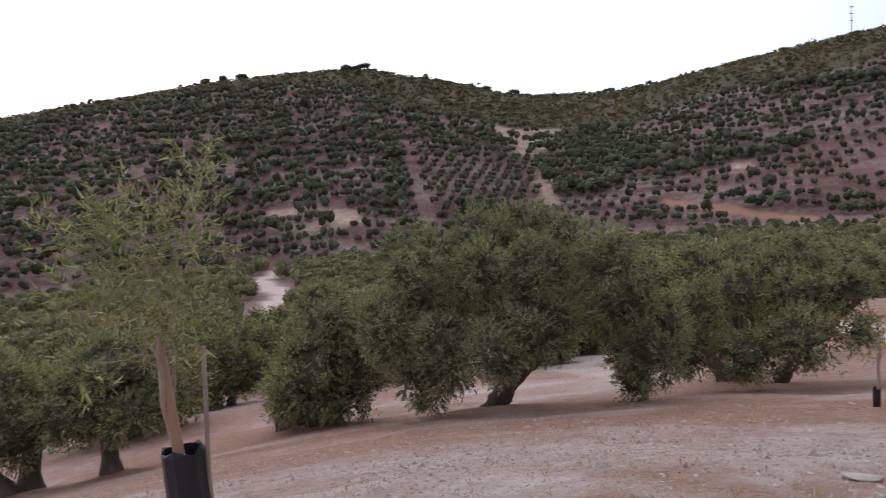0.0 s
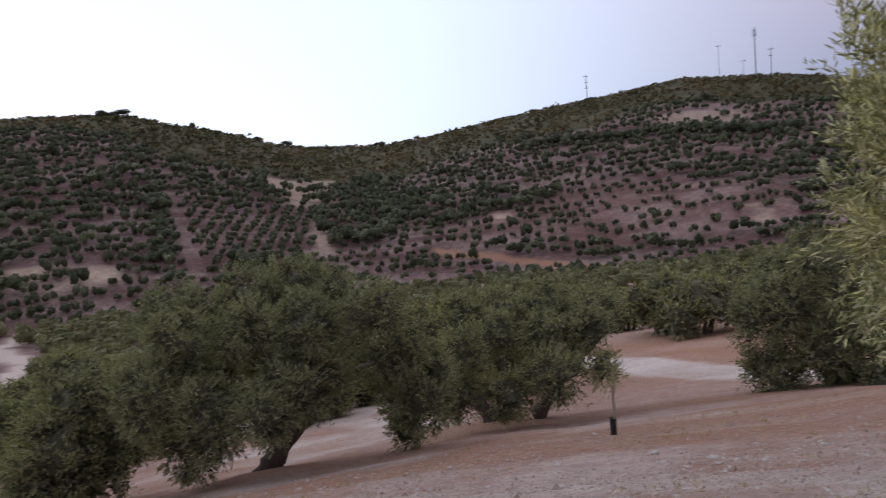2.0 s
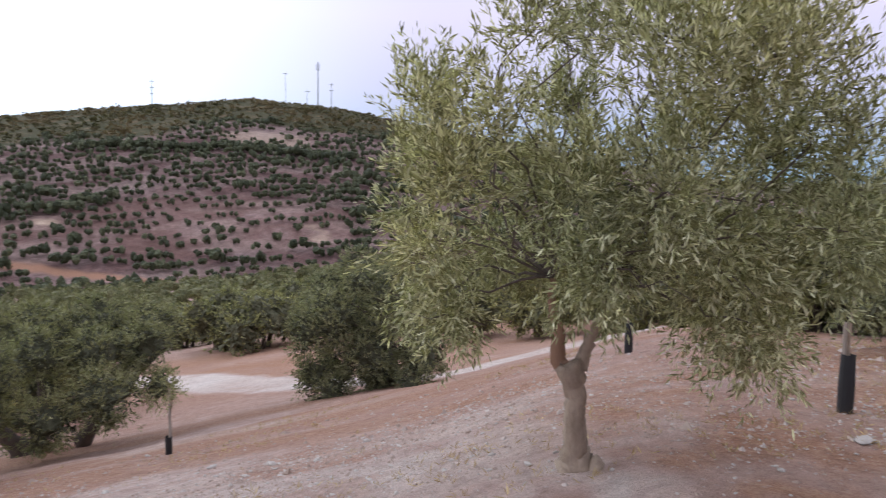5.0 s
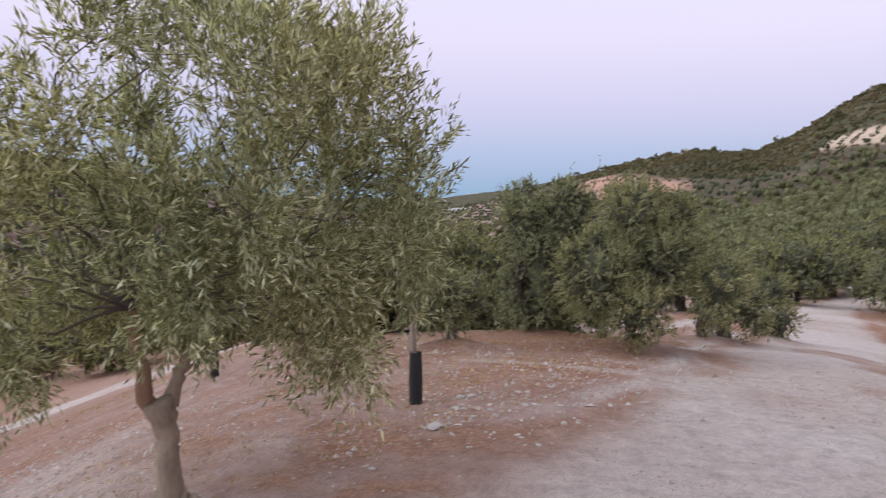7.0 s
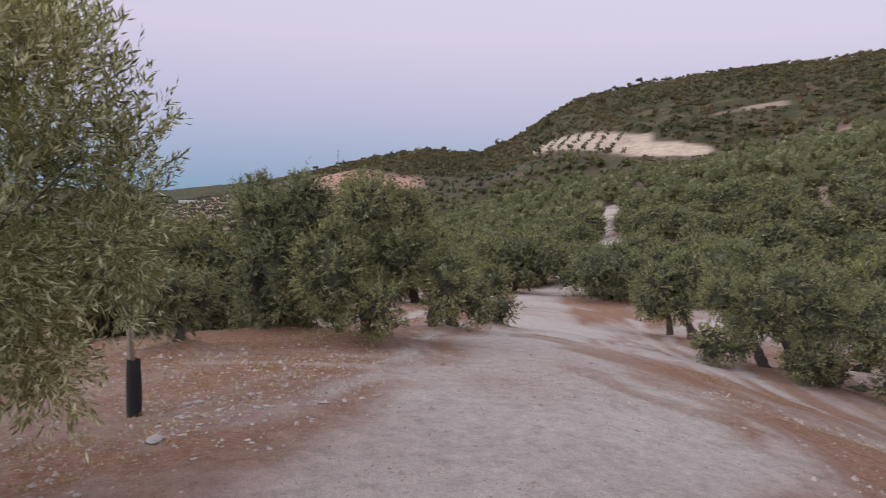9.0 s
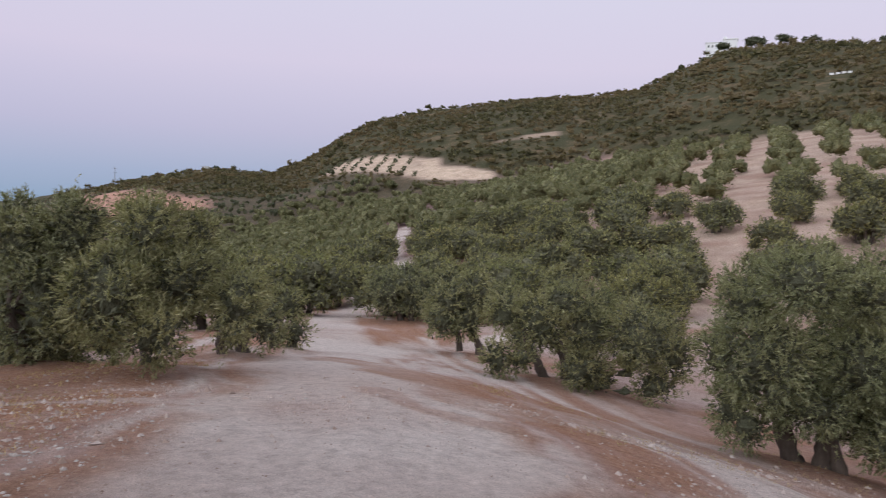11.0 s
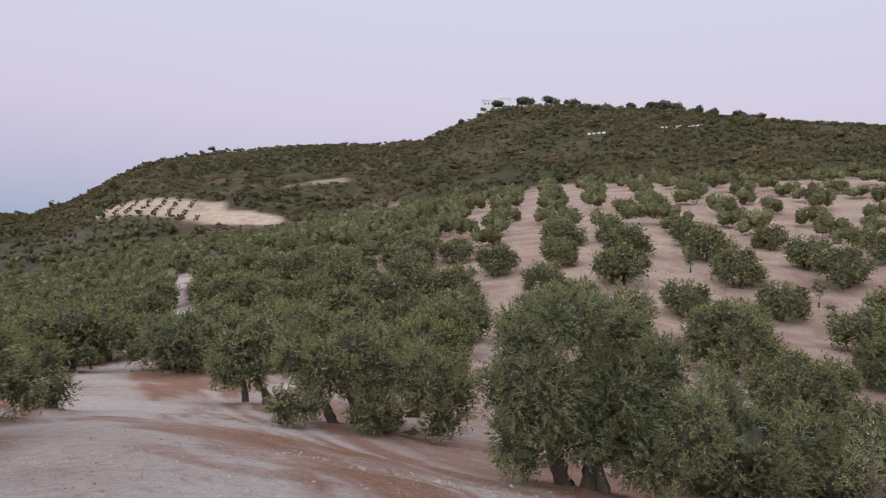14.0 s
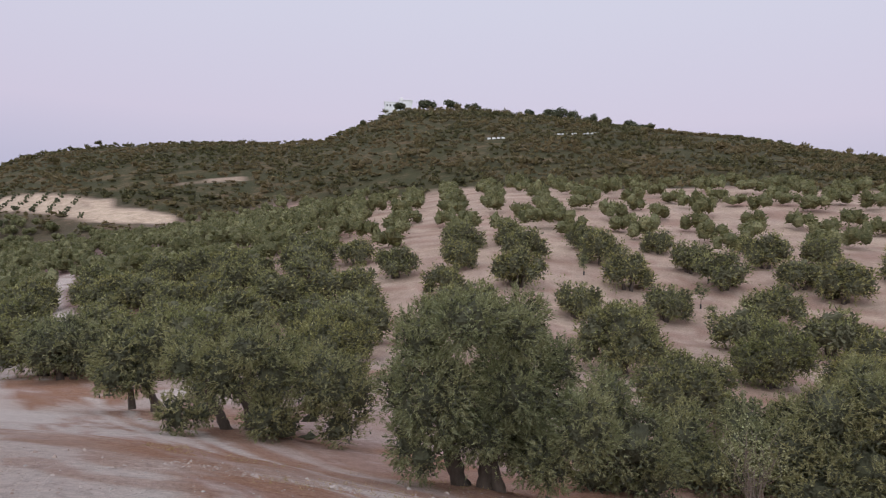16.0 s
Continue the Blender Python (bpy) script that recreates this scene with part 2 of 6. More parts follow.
def pale(x, y):
    """Pale marl and stubble fields on the hills."""
    p = np.maximum(patch_of(x, y, STUBBLE, 1.0), patch_of(x, y, STUBBLE_TONGUE, 1.0))
    p = np.maximum(p, patch_of(x, y, STRIPED, 1.5) * 0.95)
    p = np.maximum(p, patch_of(x, y, SCAR, 3.0) * 0.7 * np.clip((fnoise(x, y, 9, 45) - 0.18) * 4, 0, 1))
    p = np.maximum(p, sector(x, y, 7.6, 9.2, 232, 272) * 0.5)
    p = np.maximum(p, sector(x, y, 13.4, 14.2, 270, 277) * 0.8)
    p = np.maximum(p, sector(x, y, 22.1, 23.0, 247, 252) * 0.8 * np.clip((fnoise(x, y, 2.5, 48) - 0.35) * 12, 0, 1))
    p = np.maximum(p, sector(x, y, -14, -4.5, 221, 238) * 0.75 * np.clip((fnoise(x, y, 7, 44) - 0.42) * 6, 0, 1))
    p = np.maximum(p, sector(x, y, 39.5, 42.5, 216, 234) * 0.5 * np.clip((fnoise(x, y, 4, 46) - 0.5) * 14, 0, 1))
    p = np.maximum(p, patch_of(x, y, UPPER_FIELD, 2.0) * 0.4)
    p = np.maximum(p, sector(x, y, 121.5, 128.5, 256, 264) * 0.55 * np.clip((fnoise(x, y, 6, 47) - 0.38) * 6, 0, 1))
    return p


def red(x, y):
    return np.maximum(patch_of(x, y, RED_FIELD, 2.5), 0.1 * patch_of(x, y, YOUNG_FIELD, 3.0))


# ---------------------------------------------------------------- materials
def material(name):
    m = bpy.data.materials.new(name)
    m.use_nodes = True
    nt = m.node_tree
    return m, nt, nt.nodes["Principled BSDF"]


def node(nt, kind, **values):
    n = nt.nodes.new(kind)
    for key, value in values.items():
        n.inputs[key.replace("_", " ")].default_value = value
    return n


def noise_node(nt, scale, detail=5, rough=0.6, coord=None, stretch=None):
    n = node(nt, "ShaderNodeTexNoise", Scale=scale, Detail=detail, Roughness=rough)
    co = coord
    if co is None:
        co = nt.nodes.new("ShaderNodeTexCoord").outputs["Object"]
    if stretch:
        mp = nt.nodes.new("ShaderNodeMapping")
        mp.inputs["Scale"].default_value = stretch
        nt.links.new(co, mp.inputs[0])
        co = mp.outputs[0]
    nt.links.new(co, n.inputs["Vector"])
    return n.outputs["Fac"]


def ramp(nt, fac, *stops):
    n = nt.nodes.new("ShaderNodeValToRGB")
    while len(n.color_ramp.elements) < len(stops):
        n.color_ramp.elements.new(0.5)
    for el, (p, c) in zip(n.color_ramp.elements, stops):
        el.position, el.color = p, (*c, 1)
    nt.links.new(fac, n.inputs[0])
    return n.outputs["Color"]


def mix(nt, fac, a, b, blend="MIX"):
    n = nt.nodes.new("ShaderNodeMix")
    n.data_type, n.blend_type = "RGBA", blend
    for value, key in ((fac, "Factor"), (a, "A"), (b, "B")):
        if isinstance(value, (int, float)):
            n.inputs[key].default_value = value
        elif isinstance(value, tuple):
            n.inputs[key].default_value = (*value, 1)
        else:
            nt.links.new(value, n.inputs[key])
    return n.outputs["Result"]


def calc(nt, op, a, b=0.0):
    n = nt.nodes.new("ShaderNodeMath")
    n.operation, n.use_clamp = op, True
    for i, value in enumerate((a, b)):
        if isinstance(value, (int, float)):
            n.inputs[i].default_value = value
        else:
            nt.links.new(value, n.inputs[i])
    return n.outputs[0]


def bump(nt, bsdf, height, strength, distance):
    n = node(nt, "ShaderNodeBump", Strength=strength, Distance=distance)
    nt.links.new(height, n.inputs["Height"])
    nt.links.new(n.outputs[0], bsdf.inputs["Normal"])


def attr(nt, name):
    n = nt.nodes.new("ShaderNodeAttribute")
    n.attribute_name = name
    return n.outputs["Fac"]


def ground_material():
    m, nt, b = material("dry_marl_ground")
    co = nt.nodes.new("ShaderNodeTexCoord").outputs["Object"]
    big = noise_node(nt, 0.16, 6, 0.65, co)
    mid = noise_node(nt, 1.3, 6, 0.7, co)
    fine = noise_node(nt, 16, 6, 0.75, co)
    grit = noise_node(nt, 70, 3, 0.8, co)
    soil = ramp(nt, big, (0.3, (0.31, 0.18, 0.14)), (0.5, (0.39, 0.262, 0.22)), (0.68, (0.445, 0.34, 0.3)))
    soil = mix(nt, 0.6, soil, ramp(nt, mid, (0.3, (0.265, 0.152, 0.118)), (0.55, (0.415, 0.298, 0.255)), (0.72, (0.54, 0.44, 0.4))))
    # dry weeds and red earth; shade painted on the slopes uses the same tones
    weeds = ramp(nt, fine, (0.3, (0.205, 0.096, 0.058)), (0.52, (0.325, 0.178, 0.112)), (0.75, (0.45, 0.29, 0.185)))
    dry = calc(nt, "MULTIPLY", attr(nt, "dry"), ramp(nt, mid, (0.30, (0.35, 0.35, 0.35)), (0.5, (1, 1, 1))))
    col = mix(nt, calc(nt, "MULTIPLY", dry, 0.95), soil, weeds)
    # packed gravel of the tracks
    gravel = ramp(nt, fine, (0.25, (0.44, 0.37, 0.325)), (0.5, (0.555, 0.485, 0.437)), (0.8, (0.65, 0.585, 0.54)))
    col = mix(nt, attr(nt, "track"), col, gravel)
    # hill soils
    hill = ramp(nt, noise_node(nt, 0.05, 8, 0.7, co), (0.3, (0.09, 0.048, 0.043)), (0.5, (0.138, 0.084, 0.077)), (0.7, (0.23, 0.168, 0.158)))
    # terrace relief put into the colour as paler contour bands
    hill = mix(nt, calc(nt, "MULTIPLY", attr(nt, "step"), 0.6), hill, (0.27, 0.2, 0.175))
    rubble = ramp(nt, noise_node(nt, 0.5, 8, 0.8, co), (0.34, (0.55, 0.53, 0.5)), (0.5, (1, 1, 1)), (0.66, (1.6, 1.58, 1.55)))
    hill = mix(nt, 0.85, hill, rubble, "MULTIPLY")
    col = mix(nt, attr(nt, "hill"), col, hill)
    green = ramp(nt, noise_node(nt, 0.11, 8, 0.75, co), (0.33, (0.04, 0.044, 0.02)), (0.52, (0.066, 0.06, 0.03)), (0.68, (0.17, 0.118, 0.07)))
    col = mix(nt, attr(nt, "scrub"), col, green)
    marl = ramp(nt, noise_node(nt, 0.3, 6, 0.7, co), (0.3, (0.38, 0.28, 0.205)), (0.6, (0.54, 0.425, 0.32)))
    marl = mix(nt, 0.3, marl, rubble, "MULTIPLY")
    col = mix(nt, attr(nt, "pale"), col, marl)
    col = mix(nt, attr(nt, "red"), col, ramp(nt, mid, (0.3, (0.33, 0.17, 0.115)), (0.65, (0.46, 0.28, 0.21))))
    col = mix(nt, attr(nt, "cut"), col, (0.3, 0.165, 0.108))
    speck = ramp(nt, grit, (0.35, (0.6, 0.6, 0.6)), (0.5, (1.1, 1.1, 1.1)), (0.68, (1.5, 1.5, 1.5)))
    col = mix(nt, 0.45, col, speck, "MULTIPLY")
    clod = ramp(nt, noise_node(nt, 5.5, 8, 0.75, co), (0.36, (0.72, 0.68, 0.65)), (0.48, (1.12, 1.1, 1.08)), (0.66, (1.5, 1.48, 1.46)))
    col = mix(nt, 0.5, col, clod, "MULTIPLY")
    chip = nt.nodes.new("ShaderNodeTexVoronoi")
    chip.inputs["Scale"].default_value = 11
    nt.links.new(co, chip.inputs["Vector"])
    lime = calc(nt, "MULTIPLY", ramp(nt, chip.outputs["Distance"], (0.12, (1, 1, 1)), (0.24, (0, 0, 0))), ramp(nt, mid, (0.5, (0, 0, 0)), (0.62, (1, 1, 1))))
    col = mix(nt, calc(nt, "MULTIPLY", lime, 0.4), col, (0.52, 0.46, 0.43))
    nt.links.new(col, b.inputs["Base Color"])
    b.inputs["Roughness"].default_value = 0.95
    b.inputs["Specular IOR Level"].default_value = 0.15
    h = calc(nt, "ADD", calc(nt, "MULTIPLY", fine, 0.6), calc(nt, "MULTIPLY", grit, 0.4))
    bump(nt, b, h, 1.0, 0.06)
    return m


def leaf_material(name, dark, middle, light, through=0.25, parched=None, mass=0.0):
    """Olive leaves: dull green, some showing their silvery side, each a little different."""
    m, nt, b = material(name)
    rnd = nt.nodes.new("ShaderNodeNewGeometry").outputs["Random Per Island"]
    col = ramp(nt, rnd, (0.0, dark), (0.45, middle), (0.85, light), (1.0, tuple(min(1, v * 1.35 + 0.01) for v in light)))
    tint = nt.nodes.new("ShaderNodeObjectInfo").outputs["Random"]
    col = mix(nt, 0.55, col, ramp(nt, tint, (0.0, (0.86, 0.92, 0.8)), (0.5, (1, 1, 1)), (1.0, (1.18, 1.1, 0.92))), "MULTIPLY")
    patch = noise_node(nt, 0.9, 2, 0.5)
    col = mix(nt, 0.6, col, ramp(nt, patch, (0.3, (0.72, 0.8, 0.68)), (0.7, (1.25, 1.18, 1.0))), "MULTIPLY")
    if mass:                                 # far crowns: fine noise for sprays of leaves, in relief and darker where low
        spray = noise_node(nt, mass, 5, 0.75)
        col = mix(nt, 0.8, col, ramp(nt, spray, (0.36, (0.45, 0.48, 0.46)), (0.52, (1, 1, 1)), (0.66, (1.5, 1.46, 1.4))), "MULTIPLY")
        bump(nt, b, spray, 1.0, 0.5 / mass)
    if parched:
        dead = ramp(nt, noise_node(nt, 0.035, 6, 0.65), (0.43, (0, 0, 0)), (0.6, (1, 1, 1)))
        col = mix(nt, calc(nt, "MULTIPLY", dead, 0.62), col, parched)
    nt.links.new(col, b.inputs["Base Color"])
    b.inputs["Roughness"].default_value = 0.62
    b.inputs["Specular IOR Level"].default_value = 0.22
    tr = node(nt, "ShaderNodeBsdfTranslucent")
    nt.links.new(mix(nt, 1.0, col, (1.1, 1.25, 0.6), "MULTIPLY"), tr.inputs["Color"])
    sh = nt.nodes.new("ShaderNodeMixShader")
    sh.inputs[0].default_value = through
    nt.links.new(b.outputs[0], sh.inputs[1])
    nt.links.new(tr.outputs[0], sh.inputs[2])
    nt.links.new(sh.outputs[0], nt.nodes["Material Output"].inputs["Surface"])
    return m


def plain_material(name, dark, light, scale=20, rough=0.8, relief=0.0, stretch=None, metal=0.0):
    m, nt, b = material(name)
    n = noise_node(nt, scale, 6, 0.7, None, stretch)
    n2 = noise_node(nt, scale * 0.17, 4, 0.6)
    col = mix(nt, 0.5, ramp(nt, n, (0.3, dark), (0.7, light)), ramp(nt, n2, (0.3, dark), (0.7, light)))
    nt.links.new(col, b.inputs["Base Color"])
    b.inputs["Roughness"].default_value, b.inputs["Metallic"].default_value = rough, metal
    if relief:
        bump(nt, b, n, 0.8, relief)
    return m


GROUND = ground_material()
LEAF_NEAR = leaf_material("olive_leaf_close", (0.132, 0.124, 0.066), (0.282, 0.26, 0.156), (0.56, 0.525, 0.4), 0.34)
LEAF = leaf_material("olive_leaf", (0.165, 0.161, 0.096), (0.225, 0.219, 0.136), (0.3, 0.29, 0.19), 0.26)
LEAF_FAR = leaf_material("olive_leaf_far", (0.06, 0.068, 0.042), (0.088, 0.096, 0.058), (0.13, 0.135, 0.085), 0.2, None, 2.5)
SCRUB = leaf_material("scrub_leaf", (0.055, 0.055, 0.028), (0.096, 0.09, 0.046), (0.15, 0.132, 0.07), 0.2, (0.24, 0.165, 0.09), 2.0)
PINE = leaf_material("pine_needle", (0.025, 0.038, 0.018), (0.045, 0.06, 0.028), (0.07, 0.08, 0.04), 0.15)
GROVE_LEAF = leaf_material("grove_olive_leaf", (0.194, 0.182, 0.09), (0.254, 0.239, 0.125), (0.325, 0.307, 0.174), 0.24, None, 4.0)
# grove leaf darkened for solid crowns: leaf self-shade put into the colour
GROVE_SHADED_MASS = leaf_material("self_shaded_grove_mass", (0.132, 0.129, 0.066), (0.172, 0.167, 0.09), (0.222, 0.215, 0.124), 0.26, None, 4.0)
# darker foliage for the crowns' insides, their shade put into the colour
GROVE_INNER_SHADE = plain_material("shaded_grove_foliage", (0.072, 0.071, 0.04), (0.182, 0.173, 0.097), 7, 0.9, 0.1)
INNER_SHADE = plain_material("shaded_inner_leaves", (0.06, 0.062, 0.035), (0.138, 0.137, 0.079), 22, 0.9, 0.06)
BARK = plain_material("olive_bark", (0.045, 0.034, 0.027), (0.16, 0.12, 0.095), 14, 0.95, 0.02, (1, 1, 0.25))
BARK_PALE = plain_material("young_olive_bark", (0.17, 0.12, 0.085), (0.42, 0.32, 0.24), 26, 0.9, 0.012, (1, 1, 0.35))
CUT_WOOD = plain_material("red_brown_limb", (0.19, 0.10, 0.06), (0.33, 0.2, 0.13), 25, 0.85, 0.004, (1, 1, 0.3))
STAKE_WOOD = plain_material("weathered_stake", (0.16, 0.12, 0.1), (0.32, 0.25, 0.2), 30, 0.85, 0.003, (1, 1, 0.1))
TUBE = plain_material("black_plastic_sheet", (0.006, 0.007, 0.009), (0.018, 0.019, 0.022), 12, 0.45, 0.004)
def grit_material():
    m, nt, b = material("stones_and_clods")
    rnd = nt.nodes.new("ShaderNodeNewGeometry").outputs["Random Per Island"]
    col = ramp(nt, rnd, (0.0, (0.31, 0.22, 0.17)), (0.5, (0.41, 0.32, 0.27)), (0.9, (0.46, 0.38, 0.33)), (1.0, (0.52, 0.45, 0.40)))
    nt.links.new(mix(nt, 0.5, col, ramp(nt, noise_node(nt, 60, 3, 0.7), (0.3, (0.75, 0.75, 0.75)), (0.7, (1.15, 1.15, 1.15))), "MULTIPLY"), b.inputs["Base Color"])
    b.inputs["Roughness"].default_value = 0.95
    return m


GRIT = grit_material()
STONE = plain_material("limestone", (0.36, 0.31, 0.27), (0.56, 0.5, 0.45), 9, 0.9, 0.01)
STRAW = leaf_material("straw", (0.24, 0.14, 0.07), (0.36, 0.24, 0.13), (0.50, 0.37, 0.22), 0.2)
WHITEWASH = plain_material("whitewashed_wall", (0.66, 0.65, 0.63), (0.82, 0.81, 0.79), 2, 0.85)
STEEL = plain_material("galvanised_steel", (0.25, 0.26, 0.28), (0.42, 0.43, 0.45), 5, 0.5, 0, None, 0.6)
ROOF_TILE = plain_material("clay_roof", (0.3, 0.2, 0.15), (0.46, 0.34, 0.27), 6, 0.9)
DARK_OPENING = plain_material("dark_window_glass", (0.02, 0.022, 0.025), (0.05, 0.055, 0.06), 3, 0.2)

# ---------------------------------------------------------------- building helpers
def mesh_from(name, verts, faces, mat, smooth=False):
    """A mesh from arrays: verts n x 3, faces m x 3 or m x 4."""
    me = bpy.data.meshes.new(name)
    verts, faces = np.asarray(verts, np.float32), np.asarray(faces, np.int32)
    k = faces.shape[1]
    me.vertices.add(len(verts))
    me.vertices.foreach_set("co", verts.ravel())
    me.loops.add(faces.size)
    me.loops.foreach_set("vertex_index", faces.ravel())
    me.polygons.add(len(faces))
    me.polygons.foreach_set("loop_start", np.arange(0, faces.size, k, dtype=np.int32))
    me.polygons.foreach_set("use_smooth", np.full(len(faces), smooth))
    me.update(calc_edges=True)
    me.materials.append(mat)
    return me


def part(name, me, parent, label=""):
    ob = new(name, me)
    ob.parent = parent
    return tagged(ob, label)


def unit(v):
    return v / np.maximum(np.linalg.norm(v, axis=-1, keepdims=True), 1e-9)


def tubes(paths, sides=8, rough=0.0, seed=0):
    """Tapered tubes along paths, each a list of (x, y, z, radius). Returns verts and quads."""
    rng = np.random.default_rng(seed)
    V, F, base = [], [], 0
    for rows in paths:
        p = np.array([r[:3] for r in rows], float)
        rad = np.array([r[3] for r in rows], float)
        d = unit(np.gradient(p, axis=0))
        ref = np.array([0.31, 0.93, 0.2]) if abs(d[0][1]) < 0.9 else np.array([1.0, 0, 0])
        a = unit(np.cross(d, ref))
        b = np.cross(d, a)
        ang = np.arange(sides) * 2 * math.pi / sides
        wave = 1 + rough * rng.normal(size=(1, sides)) + 0.6 * rough * rng.normal(size=(len(p), sides))
        ring = p[:, None] + (np.cos(ang)[None, :, None] * a[:, None] + np.sin(ang)[None, :, None] * b[:, None]) * (rad[:, None] * wave)[..., None]
        V.append(ring.reshape(-1, 3))
        for i in range(len(p) - 1):
            for j in range(sides):
                k = (j + 1) % sides
                F.append((base + i * sides + j, base + i * sides + k, base + (i + 1) * sides + k, base + (i + 1) * sides + j))
        for ringstart in (0, (len(p) - 1) * sides):          # close both ends with strips
            for j in range(1, sides // 2):
                F.append((base + ringstart + j - 1, base + ringstart + j, base + ringstart + sides - j - 1, base + ringstart + sides - j))
        base += len(p) * sides
    return np.concatenate(V), np.array(F)


def bend(p0, p1, sag, r0, r1, n=7, seed=0, jitter=0.05):
    """A crooked limb from p0 to p1."""
    rng = np.random.default_rng(seed)
    p0, p1 = np.array(p0, float), np.array(p1, float)
    length = np.linalg.norm(p1 - p0)
    out = []
    for i in range(n):
        t = i / (n - 1)
        q = p0 + (p1 - p0) * t + np.array([0, 0, sag * length * math.sin(math.pi * t)])
        if 0 < i:
            q = q + rng.normal(size=3) * jitter * length * min(1, 2 * t * (1.4 - t))
        out.append((*q, r0 + (r1 - r0) * t ** 0.8))
    return out


def leaves(points, axes, count, length, width, reach, rng, spread=0.9, slim=False, face=None):
    """Sprigs at points along axes, each with a number of slim leaves. Returns verts and quads."""
    n = len(points)
    t = rng.uniform(0.05, 1.0, (n, count))
    size = length * rng.uniform(0.6, 1.15, (n, count, 1))
    stem = points[:, None] + axes[:, None] * (t[..., None] * reach) + rng.normal(size=(n, count, 3)) * reach * 0.05
    d = unit(axes[:, None] * 0.75 + spread * unit(rng.normal(size=(n, count, 3))))
    lie = rng.normal(size=(n, count, 3))
    if face is not None:                     # blades lie towards the light, out of the crown
        lie = face[:, None] + 0.45 * lie
    side = unit(np.cross(d, lie))
    w = side * (size * width / length * 0.5)
    if slim:                                 # one triangle a leaf
        V = np.stack([stem - w, stem + w, stem + d * size], axis=2).reshape(-1, 3)
        return V, np.arange(len(V)).reshape(-1, 3)
    mid = stem + d * size * 0.5
    quad = np.stack([stem, mid + w, stem + d * size, mid - w], axis=2)
    V = quad.reshape(-1, 3)
    return V, np.arange(len(V)).reshape(-1, 4)


def crown_points(lobes, n, rng, shell=0.55, floor=None):
    """n points in the outer part of a heap of ellipsoids (x, y, z, rx, ry, rz), and the way out of it."""
    L = np.array(lobes, float)
    share = L[:, 3] * L[:, 4] + L[:, 4] * L[:, 5] + L[:, 3] * L[:, 5]
    m = n * 4
    pick = rng.choice(len(L), size=m, p=share / share.sum())
    way = unit(rng.normal(size=(m, 3)))
    depth = 1 - (1 - shell) * rng.random(m) ** 1.6
    lump = 1 + 0.2 * np.sin(way[:, 0] * 5 + pick * 2.1) * np.sin(way[:, 1] * 6 + pick) + 0.12 * np.sin(way[:, 2] * 9 + pick * 1.3) * np.sin(way[:, 0] * 11 + pick) + 0.06 * rng.normal(size=m)
    p = L[pick, :3] + way * L[pick, 3:] * (depth * lump)[:, None]
    out = unit(way / L[pick, 3:])
    inside = np.zeros(m, bool)
    for k in range(len(L)):
        q = (p - L[k, :3]) / L[k, 3:]
        inside |= (np.sum(q * q, axis=1) < 0.66) & (pick != k)
    keep = ~inside
    if floor is not None:
        keep &= p[:, 2] > floor
    return p[keep][:n], out[keep][:n]


def cube_ball(n):
    """A ball of welded quads, as triangles."""
    index, verts, faces = {}, [], []
    g = np.linspace(-1, 1, n + 1)
    for axis in range(3):
        for sign in (-1, 1):
            ids = np.zeros((n + 1, n + 1), int)
            for i in range(n + 1):
                for j in range(n + 1):
                    p = [0.0, 0.0, 0.0]
                    p[axis], p[(axis + 1) % 3], p[(axis + 2) % 3] = sign, g[i], g[j]
                    key = tuple(round(v, 4) for v in p)
                    if key not in index:
                        index[key] = len(verts)
                        verts.append(p)
                    ids[i, j] = index[key]
            for i in range(n):
                for j in range(n):
                    q = (ids[i, j], ids[i + 1, j], ids[i + 1, j + 1], ids[i, j + 1])
                    q = q if sign > 0 else q[::-1]
                    faces += [(q[0], q[1], q[2]), (q[0], q[2], q[3])]
    return unit(np.array(verts)), np.array(faces)


BALLS = {n: cube_ball(n) for n in (1, 2, 3)}


def blobs(c, rad, rng, n=2, lump=0.2):
    """Lumpy balls, each one piece, at centres c with radii rad. Returns verts and triangles."""
    v, f = BALLS[n]
    c, rad = np.asarray(c, float), np.asarray(rad, float)
    k = 1 + lump * rng.normal(size=(len(c), len(v), 1)) * 0.6
    V = c[:, None] + v[None] * rad[:, None] * k
    F = f[None] + (np.arange(len(c)) * len(v))[:, None, None]
    return V.reshape(-1, 3), F.reshape(-1, 3)


